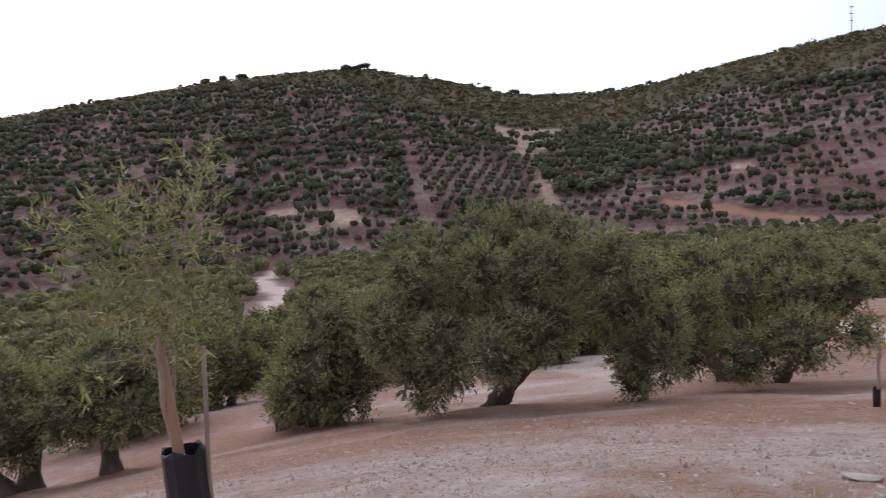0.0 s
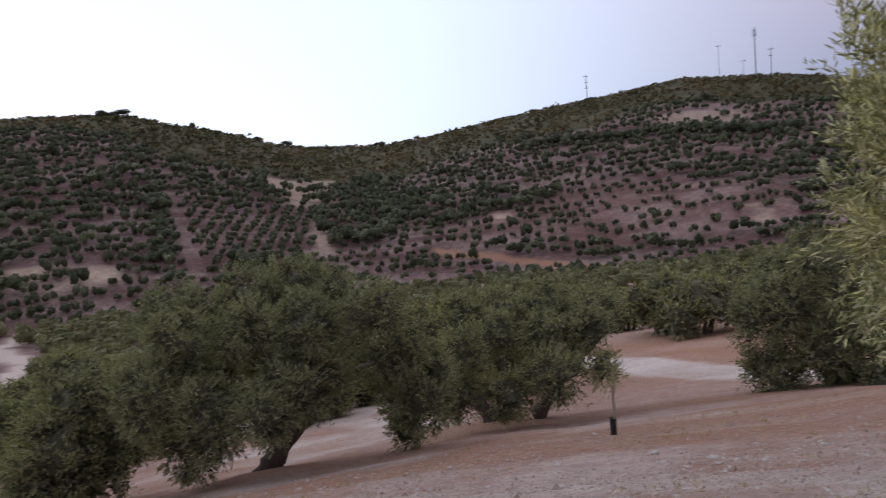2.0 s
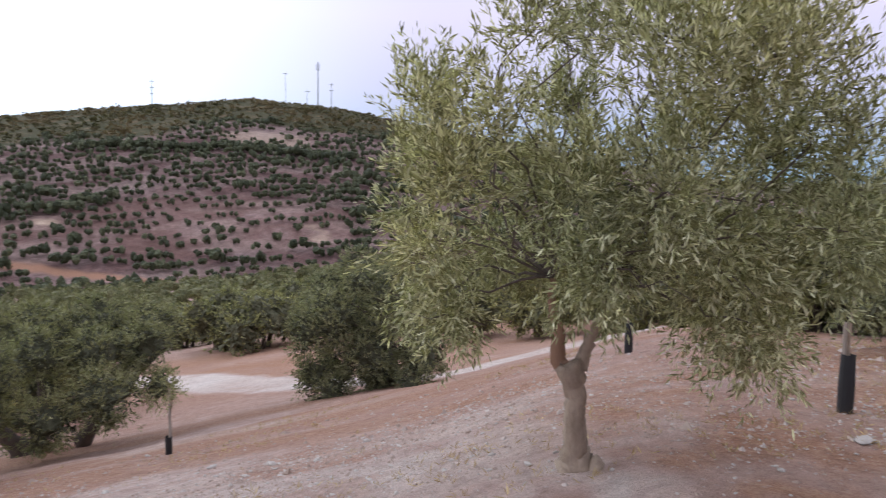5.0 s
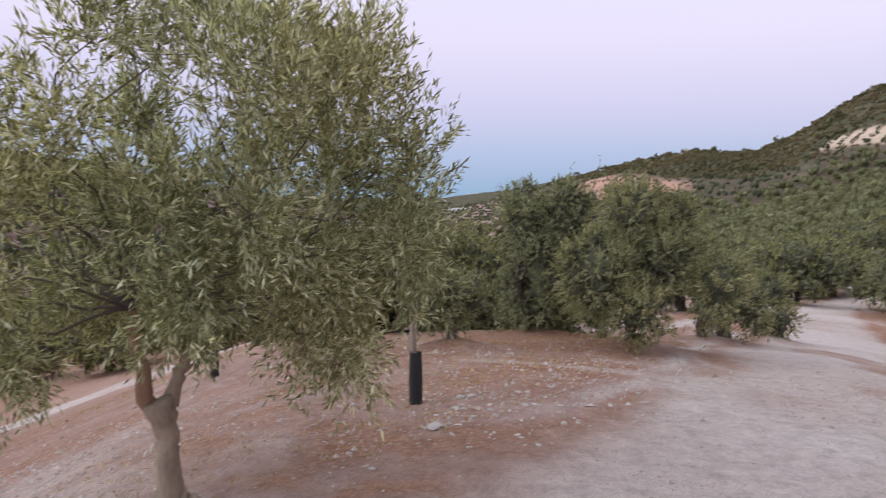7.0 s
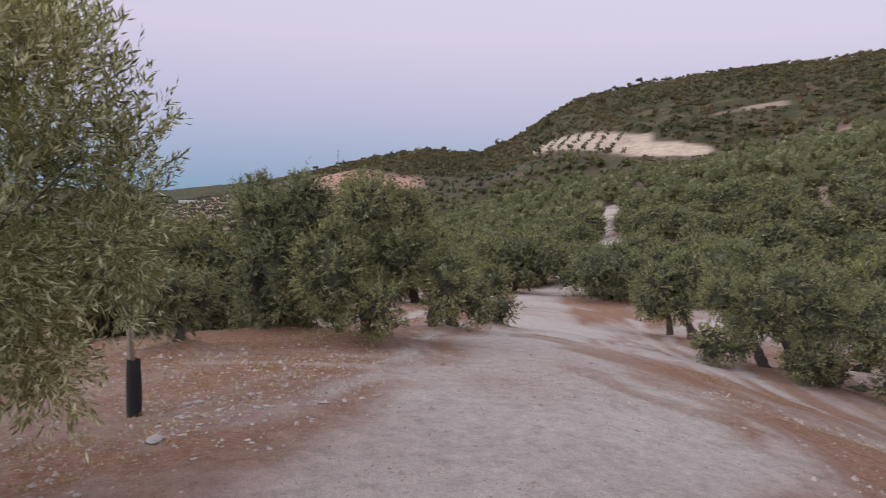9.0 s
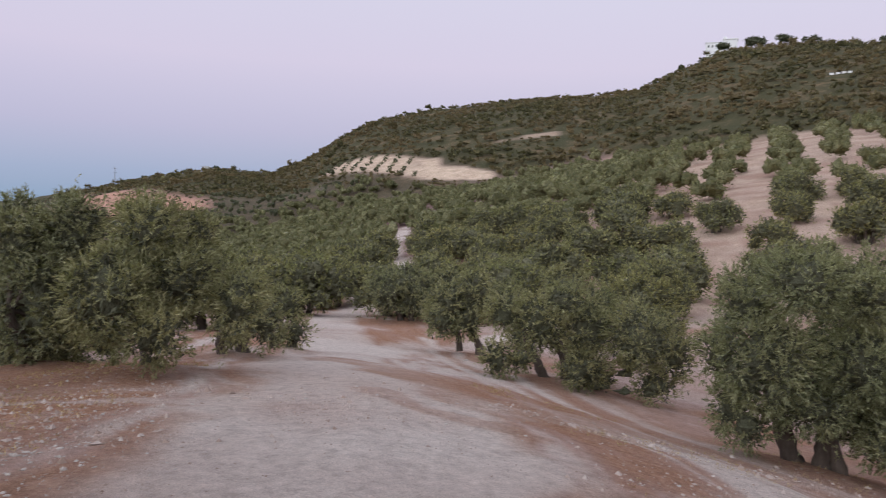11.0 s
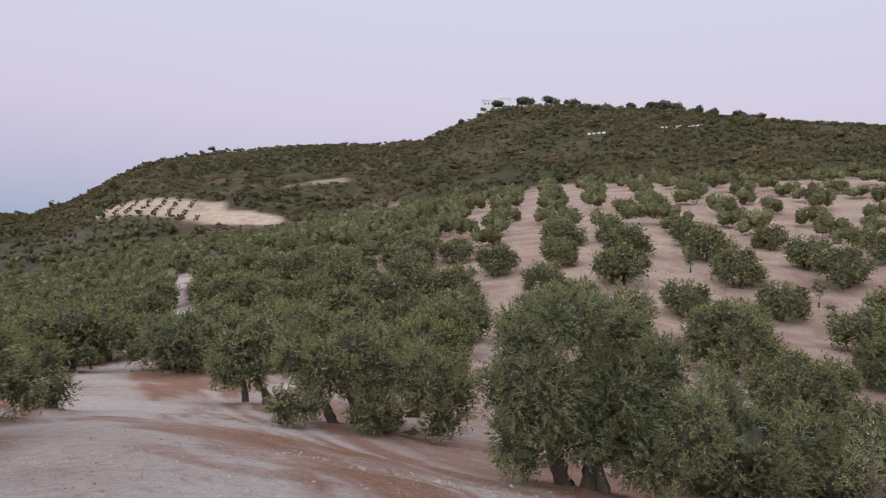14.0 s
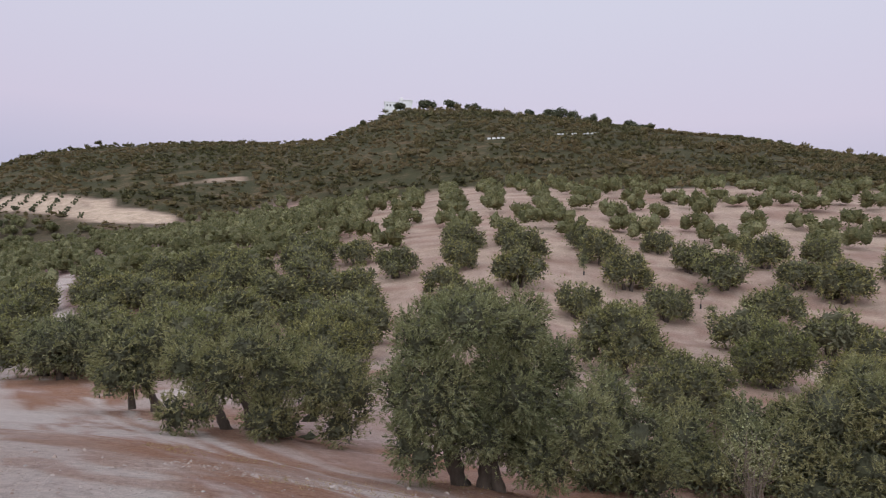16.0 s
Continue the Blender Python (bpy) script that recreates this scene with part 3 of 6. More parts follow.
def puffs(lobes, size, rng, floor):
    """Leafy puffs over a heap of ellipsoids: their centres, ways out and radii."""
    L = np.array(lobes, float)
    C, O = [], []
    for k, (x, y, z, a, b, c) in enumerate(L):
        area = 4 * math.pi * (((a * b) ** 1.6 + (a * c) ** 1.6 + (b * c) ** 1.6) / 3) ** 0.625
        n = max(3, int(1.15 * area / (math.pi * size * size)))
        i = np.arange(n) + 0.5
        tilt, turn = np.arccos(1 - 2 * i / n), math.pi * (1 + 5 ** 0.5) * i + rng.uniform(0, 6.28)
        way = np.column_stack([np.cos(turn) * np.sin(tilt), np.sin(turn) * np.sin(tilt), np.cos(tilt)])
        way = unit(way + 0.22 * rng.normal(size=way.shape))
        depth = max(0.35, 1 - 0.75 * size / ((a + b + c) / 3)) * rng.uniform(0.9, 1.12, (n, 1))
        p = L[k, :3] + way * L[k, 3:] * depth
        keep = p[:, 2] - 0.3 * size > floor
        for m in range(len(L)):
            if m != k:
                q = (p - L[m, :3]) / L[m, 3:]
                keep &= np.sum(q * q, axis=1) > 0.6
        C.append(p[keep])
        O.append(unit(way / L[k, 3:])[keep])
    C, O = np.concatenate(C), np.concatenate(O)
    return C, O, size * rng.uniform(0.7, 1.25, (len(C), 1))


def puffy_crown(name, lobes, size, sprigs, count, length, width, seed, mat, inner_mat, floor=0.15, cuts=2, droop=0.4, inside=36, heart=0.5):
    """A crown of leafy puffs: sprigs that spread from each, round a dense inside coloured as shade."""
    rng = np.random.default_rng(seed)
    c, out, r = puffs(lobes, size, rng, floor)
    c2, o2, r2 = np.repeat(c, sprigs, 0), np.repeat(out, sprigs, 0), np.repeat(r, sprigs, 0)
    spread = unit(rng.normal(size=c2.shape) + 0.9 * o2)
    up = np.where(o2[:, 2:] > -0.25, 0.45, -droop)
    axes = unit(spread + np.concatenate([np.zeros((len(c2), 2)), up], axis=1))
    reach = r2 * rng.uniform(0.55, 0.95, r2.shape) * np.where(rng.random(r2.shape) < 0.1, 1.6, 1.0)
    V, F = leaves(c2 + spread * r2 * 0.5, axes, count, length, width, reach[:, None], rng, 0.62, True, unit(0.7 * spread + 0.5 * o2))
    # leaves deep in each puff, and a dense heart in each lobe, coloured darker as crown shade
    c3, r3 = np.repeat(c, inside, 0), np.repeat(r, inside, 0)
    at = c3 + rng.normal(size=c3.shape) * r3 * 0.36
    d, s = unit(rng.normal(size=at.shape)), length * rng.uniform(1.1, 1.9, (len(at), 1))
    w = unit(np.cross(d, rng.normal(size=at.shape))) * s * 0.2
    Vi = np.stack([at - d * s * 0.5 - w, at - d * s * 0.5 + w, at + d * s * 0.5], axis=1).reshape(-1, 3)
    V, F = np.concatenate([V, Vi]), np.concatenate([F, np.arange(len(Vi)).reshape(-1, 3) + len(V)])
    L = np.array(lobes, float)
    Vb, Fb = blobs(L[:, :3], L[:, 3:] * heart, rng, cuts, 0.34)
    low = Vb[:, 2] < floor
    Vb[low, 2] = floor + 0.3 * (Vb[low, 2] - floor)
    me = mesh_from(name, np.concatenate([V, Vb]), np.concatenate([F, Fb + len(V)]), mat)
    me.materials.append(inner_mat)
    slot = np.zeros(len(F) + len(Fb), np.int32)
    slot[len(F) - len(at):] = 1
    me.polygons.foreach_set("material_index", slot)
    return me


def tufts(lobes, n, size, rng, floor):
    """Leafy tufts that fill the inside of a crown."""
    p, out = crown_points(lobes, n, rng, 0.6, floor)
    L = np.array(lobes, float)
    near = np.argmin(np.linalg.norm(p[:, None] - L[None, :, :3], axis=2), axis=1)
    p = L[near, :3] + (p - L[near, :3]) * rng.uniform(0.6, 1.0, (len(p), 1))
    d = unit(rng.normal(size=p.shape) * 0.7 + np.array([0, 0, 0.3]))
    side = unit(np.cross(d, rng.normal(size=p.shape)))
    s = size * rng.uniform(0.6, 1.2, (len(p), 1))
    return np.stack([p - d * s * 0.4 - side * s * 0.14, p - d * s * 0.4 + side * s * 0.14, p + d * s * 0.6], axis=1).reshape(-1, 3)


def cores(lobes, scale, rng, cuts=2):
    """The dense inner mass of each lobe, as ragged blobs of quads."""
    out = []
    n = 2 ** cuts
    g = np.linspace(-1, 1, n + 1)
    for x, y, z, a, b, c in lobes:
        lump = rng.uniform(0, 6.28, 3)
        for axis in range(3):
            for sign in (-1, 1):
                U, W = np.meshgrid(g, g, indexing="ij")
                P = np.zeros((n + 1, n + 1, 3))
                P[..., axis], P[..., (axis + 1) % 3], P[..., (axis + 2) % 3] = sign, U, W
                P = unit(P)
                k = scale * (1 + 0.13 * np.sin(P[..., 0] * 5 + lump[0]) * np.sin(P[..., 1] * 4 + lump[1]) + 0.1 * np.sin(P[..., 2] * 7 + lump[2]))
                P = P * k[..., None] * np.array([a, b, c]) + np.array([x, y, z])
                q = np.stack([P[:-1, :-1], P[1:, :-1], P[1:, 1:], P[:-1, 1:]], axis=2)
                q = (q if sign > 0 else q[:, :, ::-1]).reshape(-1, 3)
                out.append(q + rng.normal(size=q.shape) * (0.4 / n * scale) * np.array([a, b, c]))
    return np.concatenate(out)


def halves(quads):
    """Loose quads as pairs of triangles."""
    q = quads.reshape(-1, 4, 3)
    return np.concatenate([q[:, (0, 1, 2)], q[:, (0, 2, 3)]], axis=1).reshape(-1, 3)


def olive_crown(name, lobes, sprigs, count, length, width, reach, seed, mat, droop=0.5, floor=0.15, shell=0.5, fill=0, fill_size=0.3, core=0.0, cuts=2, spread=0.75, slim=True, inner_mat=None):
    """Slim leaves on sprigs over the lobes, tufts behind them and a dense inside coloured as shade."""
    rng = np.random.default_rng(seed)
    p, out = crown_points(lobes, sprigs, rng, shell, floor)
    mean = np.mean(np.array(lobes)[:, 2])
    high = np.clip((p[:, 2] - mean) / 1.2, -1, 1)
    axes = 0.4 * out + rng.normal(size=p.shape) * 0.4
    axes[:, 2] += np.where(high > 0, 0.8 * high, droop * high) + 0.12
    V, F = leaves(p, unit(axes), count, length, width, reach, rng, spread, slim)
    if not slim:
        return mesh_from(name, V, F, mat)
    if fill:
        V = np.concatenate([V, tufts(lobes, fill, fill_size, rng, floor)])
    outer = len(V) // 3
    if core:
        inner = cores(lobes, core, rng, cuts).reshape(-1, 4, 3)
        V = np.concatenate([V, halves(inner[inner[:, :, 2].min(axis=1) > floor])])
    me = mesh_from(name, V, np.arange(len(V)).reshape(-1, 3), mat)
    me.materials.append(inner_mat or INNER_SHADE)
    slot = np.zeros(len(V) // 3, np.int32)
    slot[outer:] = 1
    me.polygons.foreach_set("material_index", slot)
    return me


def spray_crown(name, lobes, shoots, count, length, width, seed, mat, floor):
    """A close crown of long shoots, upright on top and hanging below, with leaves all along them."""
    rng = np.random.default_rng(seed)
    p, out = crown_points(lobes, shoots, rng, 0.25, floor)
    mean = np.mean(np.array(lobes)[:, 2])
    high = np.clip((p[:, 2] - mean) / 0.8, -1, 1)
    axes = 0.55 * out + rng.normal(size=p.shape) * 0.28
    axes[:, 2] += np.where(high > -0.2, 0.55 + 0.5 * high, 0.5 * high)
    reach = rng.uniform(0.16, 0.36, (len(p), 1, 1))
    V, F = leaves(p - 0.1 * unit(axes), unit(axes), count, length, width, reach, rng, 0.62)
    return mesh_from(name, V, F, mat)


def olive_lobes(rng, height, radius, skirt, n=9, top=0.35):
    """A round-headed old olive: lobes about a middle, the lower ones hanging out to the sides."""
    lobes = [(0, 0, height * 0.62, radius * 0.62, radius * 0.62, height * 0.27)]
    for i in range(n):
        a = 2 * math.pi * (i + rng.uniform(-0.3, 0.3)) / n
        out = radius * rng.uniform(0.5, 0.74)
        s = radius * rng.uniform(0.28, 0.42)
        lo = skirt + s * 0.9
        z = rng.uniform(lo, max(lo + 0.1, height * 0.62))
        lobes.append((out * math.cos(a), out * math.sin(a), z, s, s, s * rng.uniform(0.95, 1.35)))
    for i in range(max(3, n // 2)):
        a = rng.uniform(0, 2 * math.pi)
        out = radius * rng.uniform(0.1, 0.5)
        s = radius * rng.uniform(0.22, 0.34)
        lobes.append((out * math.cos(a), out * math.sin(a), height * rng.uniform(0.72, 0.84), s, s, height * 0.15))
    return lobes


def limb_run(rows, rng, n=3, wander=0.09):
    """A bole or limb through (side, height, radius) marks, wandering a little in depth."""
    out, v = [], rng.uniform(-1.1, 1.1) * wander
    for k, (u, w, r) in enumerate(rows):
        if k:
            v += rng.normal() * wander
            u0, w0, r0 = rows[k - 1]
            v0 = out[-1][1]
            for i in range(1, n):
                t = i / n
                out.append((u0 + (u - u0) * t + rng.normal() * 0.012, v0 + (v - v0) * t, w0 + (w - w0) * t, (r0 + (r - r0) * t) * rng.uniform(0.94, 1.1)))
        out.append((u, v, w, r))
    return out


def olive_trunk(name, rng, height, radius, lobes, stems=2, thick=0.22, mat=None, sides=9):
    """A short gnarled bole, parted low into limbs that reach into the crown."""
    seed = int(rng.integers(1 << 30))
    paths = []
    for s in range(stems):
        a = 2 * math.pi * s / stems + rng.uniform(0, 1)
        lean = rng.uniform(0.18, 0.42) if stems > 1 else 0.12
        foot = (0.14 * stems * math.cos(a) * (stems > 1), 0.14 * stems * math.sin(a) * (stems > 1))
        fork = (foot[0] + lean * math.cos(a) * height * 0.3, foot[1] + lean * math.sin(a) * height * 0.3, height * rng.uniform(0.24, 0.34))
        bole = [(foot[0], foot[1], -0.25, thick * 1.75), (foot[0], foot[1], 0.04, thick * 1.45)]
        for t in (0.25, 0.5, 0.75, 1.0):
            bole.append((foot[0] + (fork[0] - foot[0]) * t + rng.normal() * 0.03, foot[1] + (fork[1] - foot[1]) * t + rng.normal() * 0.03,
                         fork[2] * t + 0.05, thick * (1.15 - 0.3 * t)))
        paths.append(bole)
        mine = [l for k, l in enumerate(lobes) if k % stems == s]
        for k, l in enumerate(mine[:5]):
            paths.append(bend(fork, l[:3], 0.08, thick * rng.uniform(0.36, 0.5), 0.025, 7, seed + 7 * s + k, 0.05))
    V, F = tubes(paths, sides, 0.12, seed)
    return mesh_from(name, V, F, mat or BARK, True)


def olive_tree(at, label, height, radius, skirt, seed, puff, sprigs, count, length, width, stems=2, thick=0.2,
               mat=None, turn=0.0, group="", n=9, lobes=None, category="olive tree", cuts=2, sides=7, inner=None):
    rng = np.random.default_rng(seed)
    lobes = lobes or olive_lobes(rng, height, radius, skirt, n)
    tree = new("olive_tree")
    tree.matrix_world = pose(*at, 0, 0, turn)
    part("trunk", olive_trunk("trunk", rng, height, radius, lobes, stems, thick, None, sides), tree, "dark gnarled bole and limbs")
    part("crown", puffy_crown("crown", lobes, puff, sprigs, count, length, width, seed + 1, mat or LEAF, inner or INNER_SHADE, max(0.1, skirt), cuts), tree)
    return tagged(tree, label, category, group)


# ---------------------------------------------------------------- the ground, one sheet to the horizon
def build_ground():
    az = np.concatenate([np.arange(-38, 186, 0.7), np.arange(186, 322, 4.0)])
    rings = np.concatenate([[0.35], np.geomspace(0.6, 16, 175), np.geomspace(16.4, 176, 105), np.arange(178, 470, 2.4), np.geomspace(475, 4000, 40)])
    A, R = np.meshgrid(np.radians(az), rings, indexing="ij")
    x, y = R * np.sin(A), R * np.cos(A)
    na, nr = x.shape
    xf, yf = x.ravel(), y.ravel()
    z = land(xf, yf)
    track = np.maximum.reduce([ribbon(xf, yf, TRACK[:6], 1.7, 0.9), ribbon(xf, yf, TRACK[4:], 1.3, 0.5), ribbon(xf, yf, SPUR, 0.9, 0.5), ribbon(xf, yf, LANE, 1.5, 0.4), ribbon(xf, yf, FAR_TRACK, 0.9, 0.2)])
    cutting = ribbon(xf, yf, ORANGE_CUT, 2.2, 0.6)
    path = ribbon(xf, yf, FIELD_PATH, 1.3, 0.4)
    road = ribbon(xf, yf, VALLEY_ROAD, 2.2, 0.8)
    a_deg, r = polar(xf, yf)
    # bands of weeds and washes that follow the slope round the knoll
    lr = np.log(np.maximum(r, 1.0))
    band = fnoise(a_deg * 0.09 + 2.0 * fnoise(xf, yf, 5.0, 50), lr * 6.0, 1.0, 51)
    patch = fnoise(xf, yf, 1.6, 52)
    wash = np.clip((band - 0.55) * 6, 0, 1) * np.clip((70 - r) / 30, 0, 1)
    # shade on the ground round the lane, painted as darker, redder soil
    shade = np.clip((a_deg - 16) / 8, 0, 1) * np.clip((80 - a_deg) / 8, 0, 1) * np.clip((r - 14) / 5, 0, 1) * np.clip((70 - r) / 20, 0, 1)
    wash = wash * (1 - shade)
    under = mounds(xf, yf, 1.0)
    track = np.clip(np.maximum(track * np.clip(0.4 + 1.3 * fnoise(xf, yf, 1.3, 56), 0, 1), np.where((a_deg > -100) & (a_deg < 66), 0.75, 0.45) * wash) * (0.5 + 0.75 * fnoise(xf, yf, 3.0, 55)) * (1 - 0.8 * under), 0, 1)
    track = np.maximum(track, np.maximum(road * 0.6, path * 0.4))
    track = np.maximum(track, 0.15 * np.clip((a_deg - 134) / 10, 0, 1) * np.clip((r - 34) / 14, 0, 1) * (0.4 + fnoise(xf, yf, 12, 95)))
    gravel = np.clip((10.5 - r) / 3, 0, 1) * np.clip((64 - a_deg) / 6, 0, 1) * np.clip((a_deg + 80) / 20, 0, 1) * np.clip((r - 2.5) / 2.5, 0, 1) * np.clip((fnoise(xf, yf, 1.1, 64) - 0.3) * 4, 0, 1)
    track = np.maximum(track, 0.45 * gravel)
    till = np.clip((fnoise(a_deg * 0.045 + 1.3 * fnoise(xf, yf, 6.0, 70), lr * 11.0, 1.0, 72) - 0.46) * 6, 0, 1)
    north = np.clip((70 - a_deg) / 8, 0, 1) * np.clip((a_deg + 90) / 10, 0, 1) * np.clip((r - 5) / 3, 0, 1) * np.clip((34 - r) / 10, 0, 1)
    track = np.clip(track * (1 - 0.6 * north * till), 0, 1)
    near = np.clip((95 - r) / 40, 0.2, 1)
    dry = np.clip((0.62 * band + 0.38 * patch - 0.44) * -7 + 0.45, 0, 1) * near
    dry = np.maximum(dry, np.clip((fnoise(xf, yf, 4.2, 61) - 0.5) * 5, 0, 1) * near * 0.8) * (1 - 0.75 * track)
    dry = np.maximum(dry, 0.9 * shade * (1 - track) * np.clip(0.3 + fnoise(xf, yf, 3.5, 62) * 1.2, 0, 1))
    dry = np.maximum(dry * (1 - 0.5 * north), 0.85 * north * till)
    run, side = along(xf, yf, TRACK)
    ruts = fnoise(side * 2.4 + 0.5 * fnoise(xf, yf, 4, 57), run * 0.16, 1.0, 58)
    beside = np.clip((np.abs(side) - 0.3) / 1.2, 0.25, 1) * np.clip((7.5 - np.abs(side)) / 2.5, 0, 1) * np.clip((r - 4.5) / 3, 0, 1)
    dry = np.maximum(dry, np.clip((ruts - 0.4) * 7, 0, 1) * beside)
    bank = np.clip((np.abs(side) - 2.2) / 1.2, 0, 1) * np.clip((9 - np.abs(side)) / 2.5, 0, 1) * np.clip((a_deg - 108) / 8, 0, 1) * np.clip((176 - a_deg) / 14, 0, 1) * np.clip((r - 3) / 2.5, 0, 1) * (r < 40)
    dry = np.maximum(dry, bank * np.clip(0.35 + 1.6 * (ruts - 0.4) + 0.5 * patch, 0, 1) * 0.8)
    dry = np.maximum(dry, 0.75 * np.clip((a_deg - 116) / 5, 0, 1) * np.clip((143 - a_deg) / 5, 0, 1) * np.clip((r - 32) / 8, 0, 1) * np.clip((135 - r) / 40, 0, 1) * np.clip((fnoise(xf, yf, 9, 97) - 0.3) * 3, 0, 1))
    dry = np.maximum(dry, 0.45 * np.clip((a_deg - 132) / 8, 0, 1) * np.clip((r - 30) / 8, 0, 1) * np.clip((fnoise(xf, yf, 5, 98) - 0.36) * 4, 0, 1))
    # streak shadows across the grove slope, painted as darker contour lines
    streak_shade = np.clip((fnoise(a_deg * 0.45 + fnoise(xf, yf, 9, 65), (r + 3 * fnoise(xf, yf, 14, 66)) / 1.3, 1.0, 67) - 0.5) * 7, 0, 1)
    dry = np.maximum(dry, 0.75 * streak_shade * np.clip((a_deg - 128) / 8, 0, 1) * np.clip((r - 28) / 8, 0, 1) * np.clip((184 - a_deg) / 4, 0, 1))
    track = np.maximum(track, np.clip((0.44 - ruts) * 7, 0, 1) * beside * 0.85)
    footpath = np.maximum(ribbon(xf, yf, FOOTPATHS[0], 0.16, 0.12), ribbon(xf, yf, FOOTPATHS[1], 0.14, 0.14))
    rut = np.maximum(ribbon(xf, yf, RED_RUTS[0], 0.8, 0.6), 0.8 * ribbon(xf, yf, RED_RUTS[1], 0.3, 0.35)) * np.clip(0.2 + 1.3 * fnoise(xf, yf, 1.4, 99), 0, 1)
    edge = np.interp(r, [3.5, 5.3, 9.5, 16], [84, 93, 100, 106]) + 22 * (fnoise(xf, yf, 1.3, 63) - 0.5)
    left = np.clip((a_deg - 66) / 6, 0, 1) * np.clip((edge - a_deg) / 6, 0, 1) * np.clip((20 - r) / 4, 0, 1)
    left = left * np.clip((r - 2.4) / 2.5, 0, 1)
    track = track * (1 - 0.8 * left)
    dry = np.maximum(dry, left * np.interp(r, [4, 7, 9], [0.38, 0.58, 0.85]) * np.clip((fnoise(xf, yf, 1.2, 59) - 0.33) * 5, 0.15, 1))
    mottle = np.clip((fnoise(xf, yf, 0.9, 74) - 0.56) * 7, 0, 1) * np.clip((fnoise(xf, yf, 3.4, 75) - 0.36) * 4, 0, 1) * np.clip((16 - r) / 4, 0, 1)
    dry = np.maximum(dry, 0.55 * mottle)
    dry = np.maximum(dry, 0.9 * np.clip(under * 1.4 - 0.25, 0, 1))
    track, dry = track * (1 - 0.8 * rut), np.maximum(dry, 0.95 * rut)
    lane = np.maximum(footpath * 0.4, 0.9 * ribbon(xf, yf, FAR_TRACK[1:], 0.85, 0.3))
    track, dry = np.maximum(track, lane), dry * (1 - lane)
    hill = np.clip((r - 150) / 60, 0, 1) * np.where((a_deg > -80) & (a_deg < 78), 1.0, 0.12)
    hill = np.maximum(hill, 0.9 * np.clip((a_deg - 86) / 8, 0, 1) * np.clip((136 - a_deg) / 8, 0, 1) * np.clip((r - 60) / 50, 0, 1))
    hill = np.maximum(hill, 0.85 * np.clip((22 - a_deg) / 8, 0, 1) * np.clip((r - 32) / 25, 0, 1) * (a_deg > -90)) * (1 - road)
    hill = np.maximum(hill, 0.2 * np.clip((a_deg - 126) / 10, 0, 1) * np.clip((r - 34) / 14, 0, 1))
    hill = hill * (1 - lane)
    # bands painted for lit terrace steps that the mesh doesn't have
    painted_steps = np.clip((fnoise(a_deg * 0.16 + fnoise(xf, yf, 30, 91), (r + 8 * fnoise(xf, yf, 40, 92)) / 5.5, 1.0, 93) - 0.5) * 6, 0, 1)
    wild = scrub(xf, yf) * (1 - pale(xf, yf)) * (1 - red(xf, yf))
    wild = wild * (1 - lane)
    wild = np.maximum(wild, 0.8 * (1 - lane) * np.clip((a_deg - 88) / 3, 0, 1) * np.clip((125 - a_deg) / 5, 0, 1) * np.clip((r - 170) / 30, 0, 1) * (1 - pale(xf, yf)) * (1 - red(xf, yf)) * (r < 700))
    tan = np.clip((a_deg - 126) / 12, 0, 1) * np.clip((r - 32) / 10, 0, 1) * (1 - wild) * (1 - 0.9 * streak_shade) * np.clip(0.35 + fnoise(xf, yf, 7, 68), 0, 1)
    marl = np.maximum(pale(xf, yf), 0.62 * tan)
    verts = np.column_stack([xf, yf, z])
    centre = len(verts)
    verts = np.vstack([verts, [[0, 0, float(land(0.0, 0.0)[0])]]])
    ia = np.arange(na)
    ja = (ia + 1) % na
    k = np.arange(nr - 1)
    f = np.stack([(ia[:, None] * nr + k), (ia[:, None] * nr + k + 1), (ja[:, None] * nr + k + 1), (ja[:, None] * nr + k)], axis=-1).reshape(-1, 4)
    f = f[:, ::-1]
    me = mesh_from("ground", verts, f, GROUND, True)
    for name, value in (("track", track), ("dry", dry), ("hill", hill), ("scrub", wild), ("pale", marl), ("red", red(xf, yf)), ("cut", cutting), ("step", painted_steps)):
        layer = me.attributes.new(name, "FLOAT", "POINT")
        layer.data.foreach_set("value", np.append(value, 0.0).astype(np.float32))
    bm = bmesh.new()
    bm.from_mesh(me)
    bm.verts.ensure_lookup_table()
    for i in range(na):
        bm.faces.new((bm.verts[centre], bm.verts[int(i * nr)], bm.verts[int(((i + 1) % na) * nr)]))
    bmesh.ops.recalc_face_normals(bm, faces=bm.faces)
    bm.to_mesh(me)
    bm.free()
    ob = new("ground", me)
    return tagged(ob, "pale dry marl with straw patches, tracks and hillsides", "ground", kind="structure")


ground = build_ground()

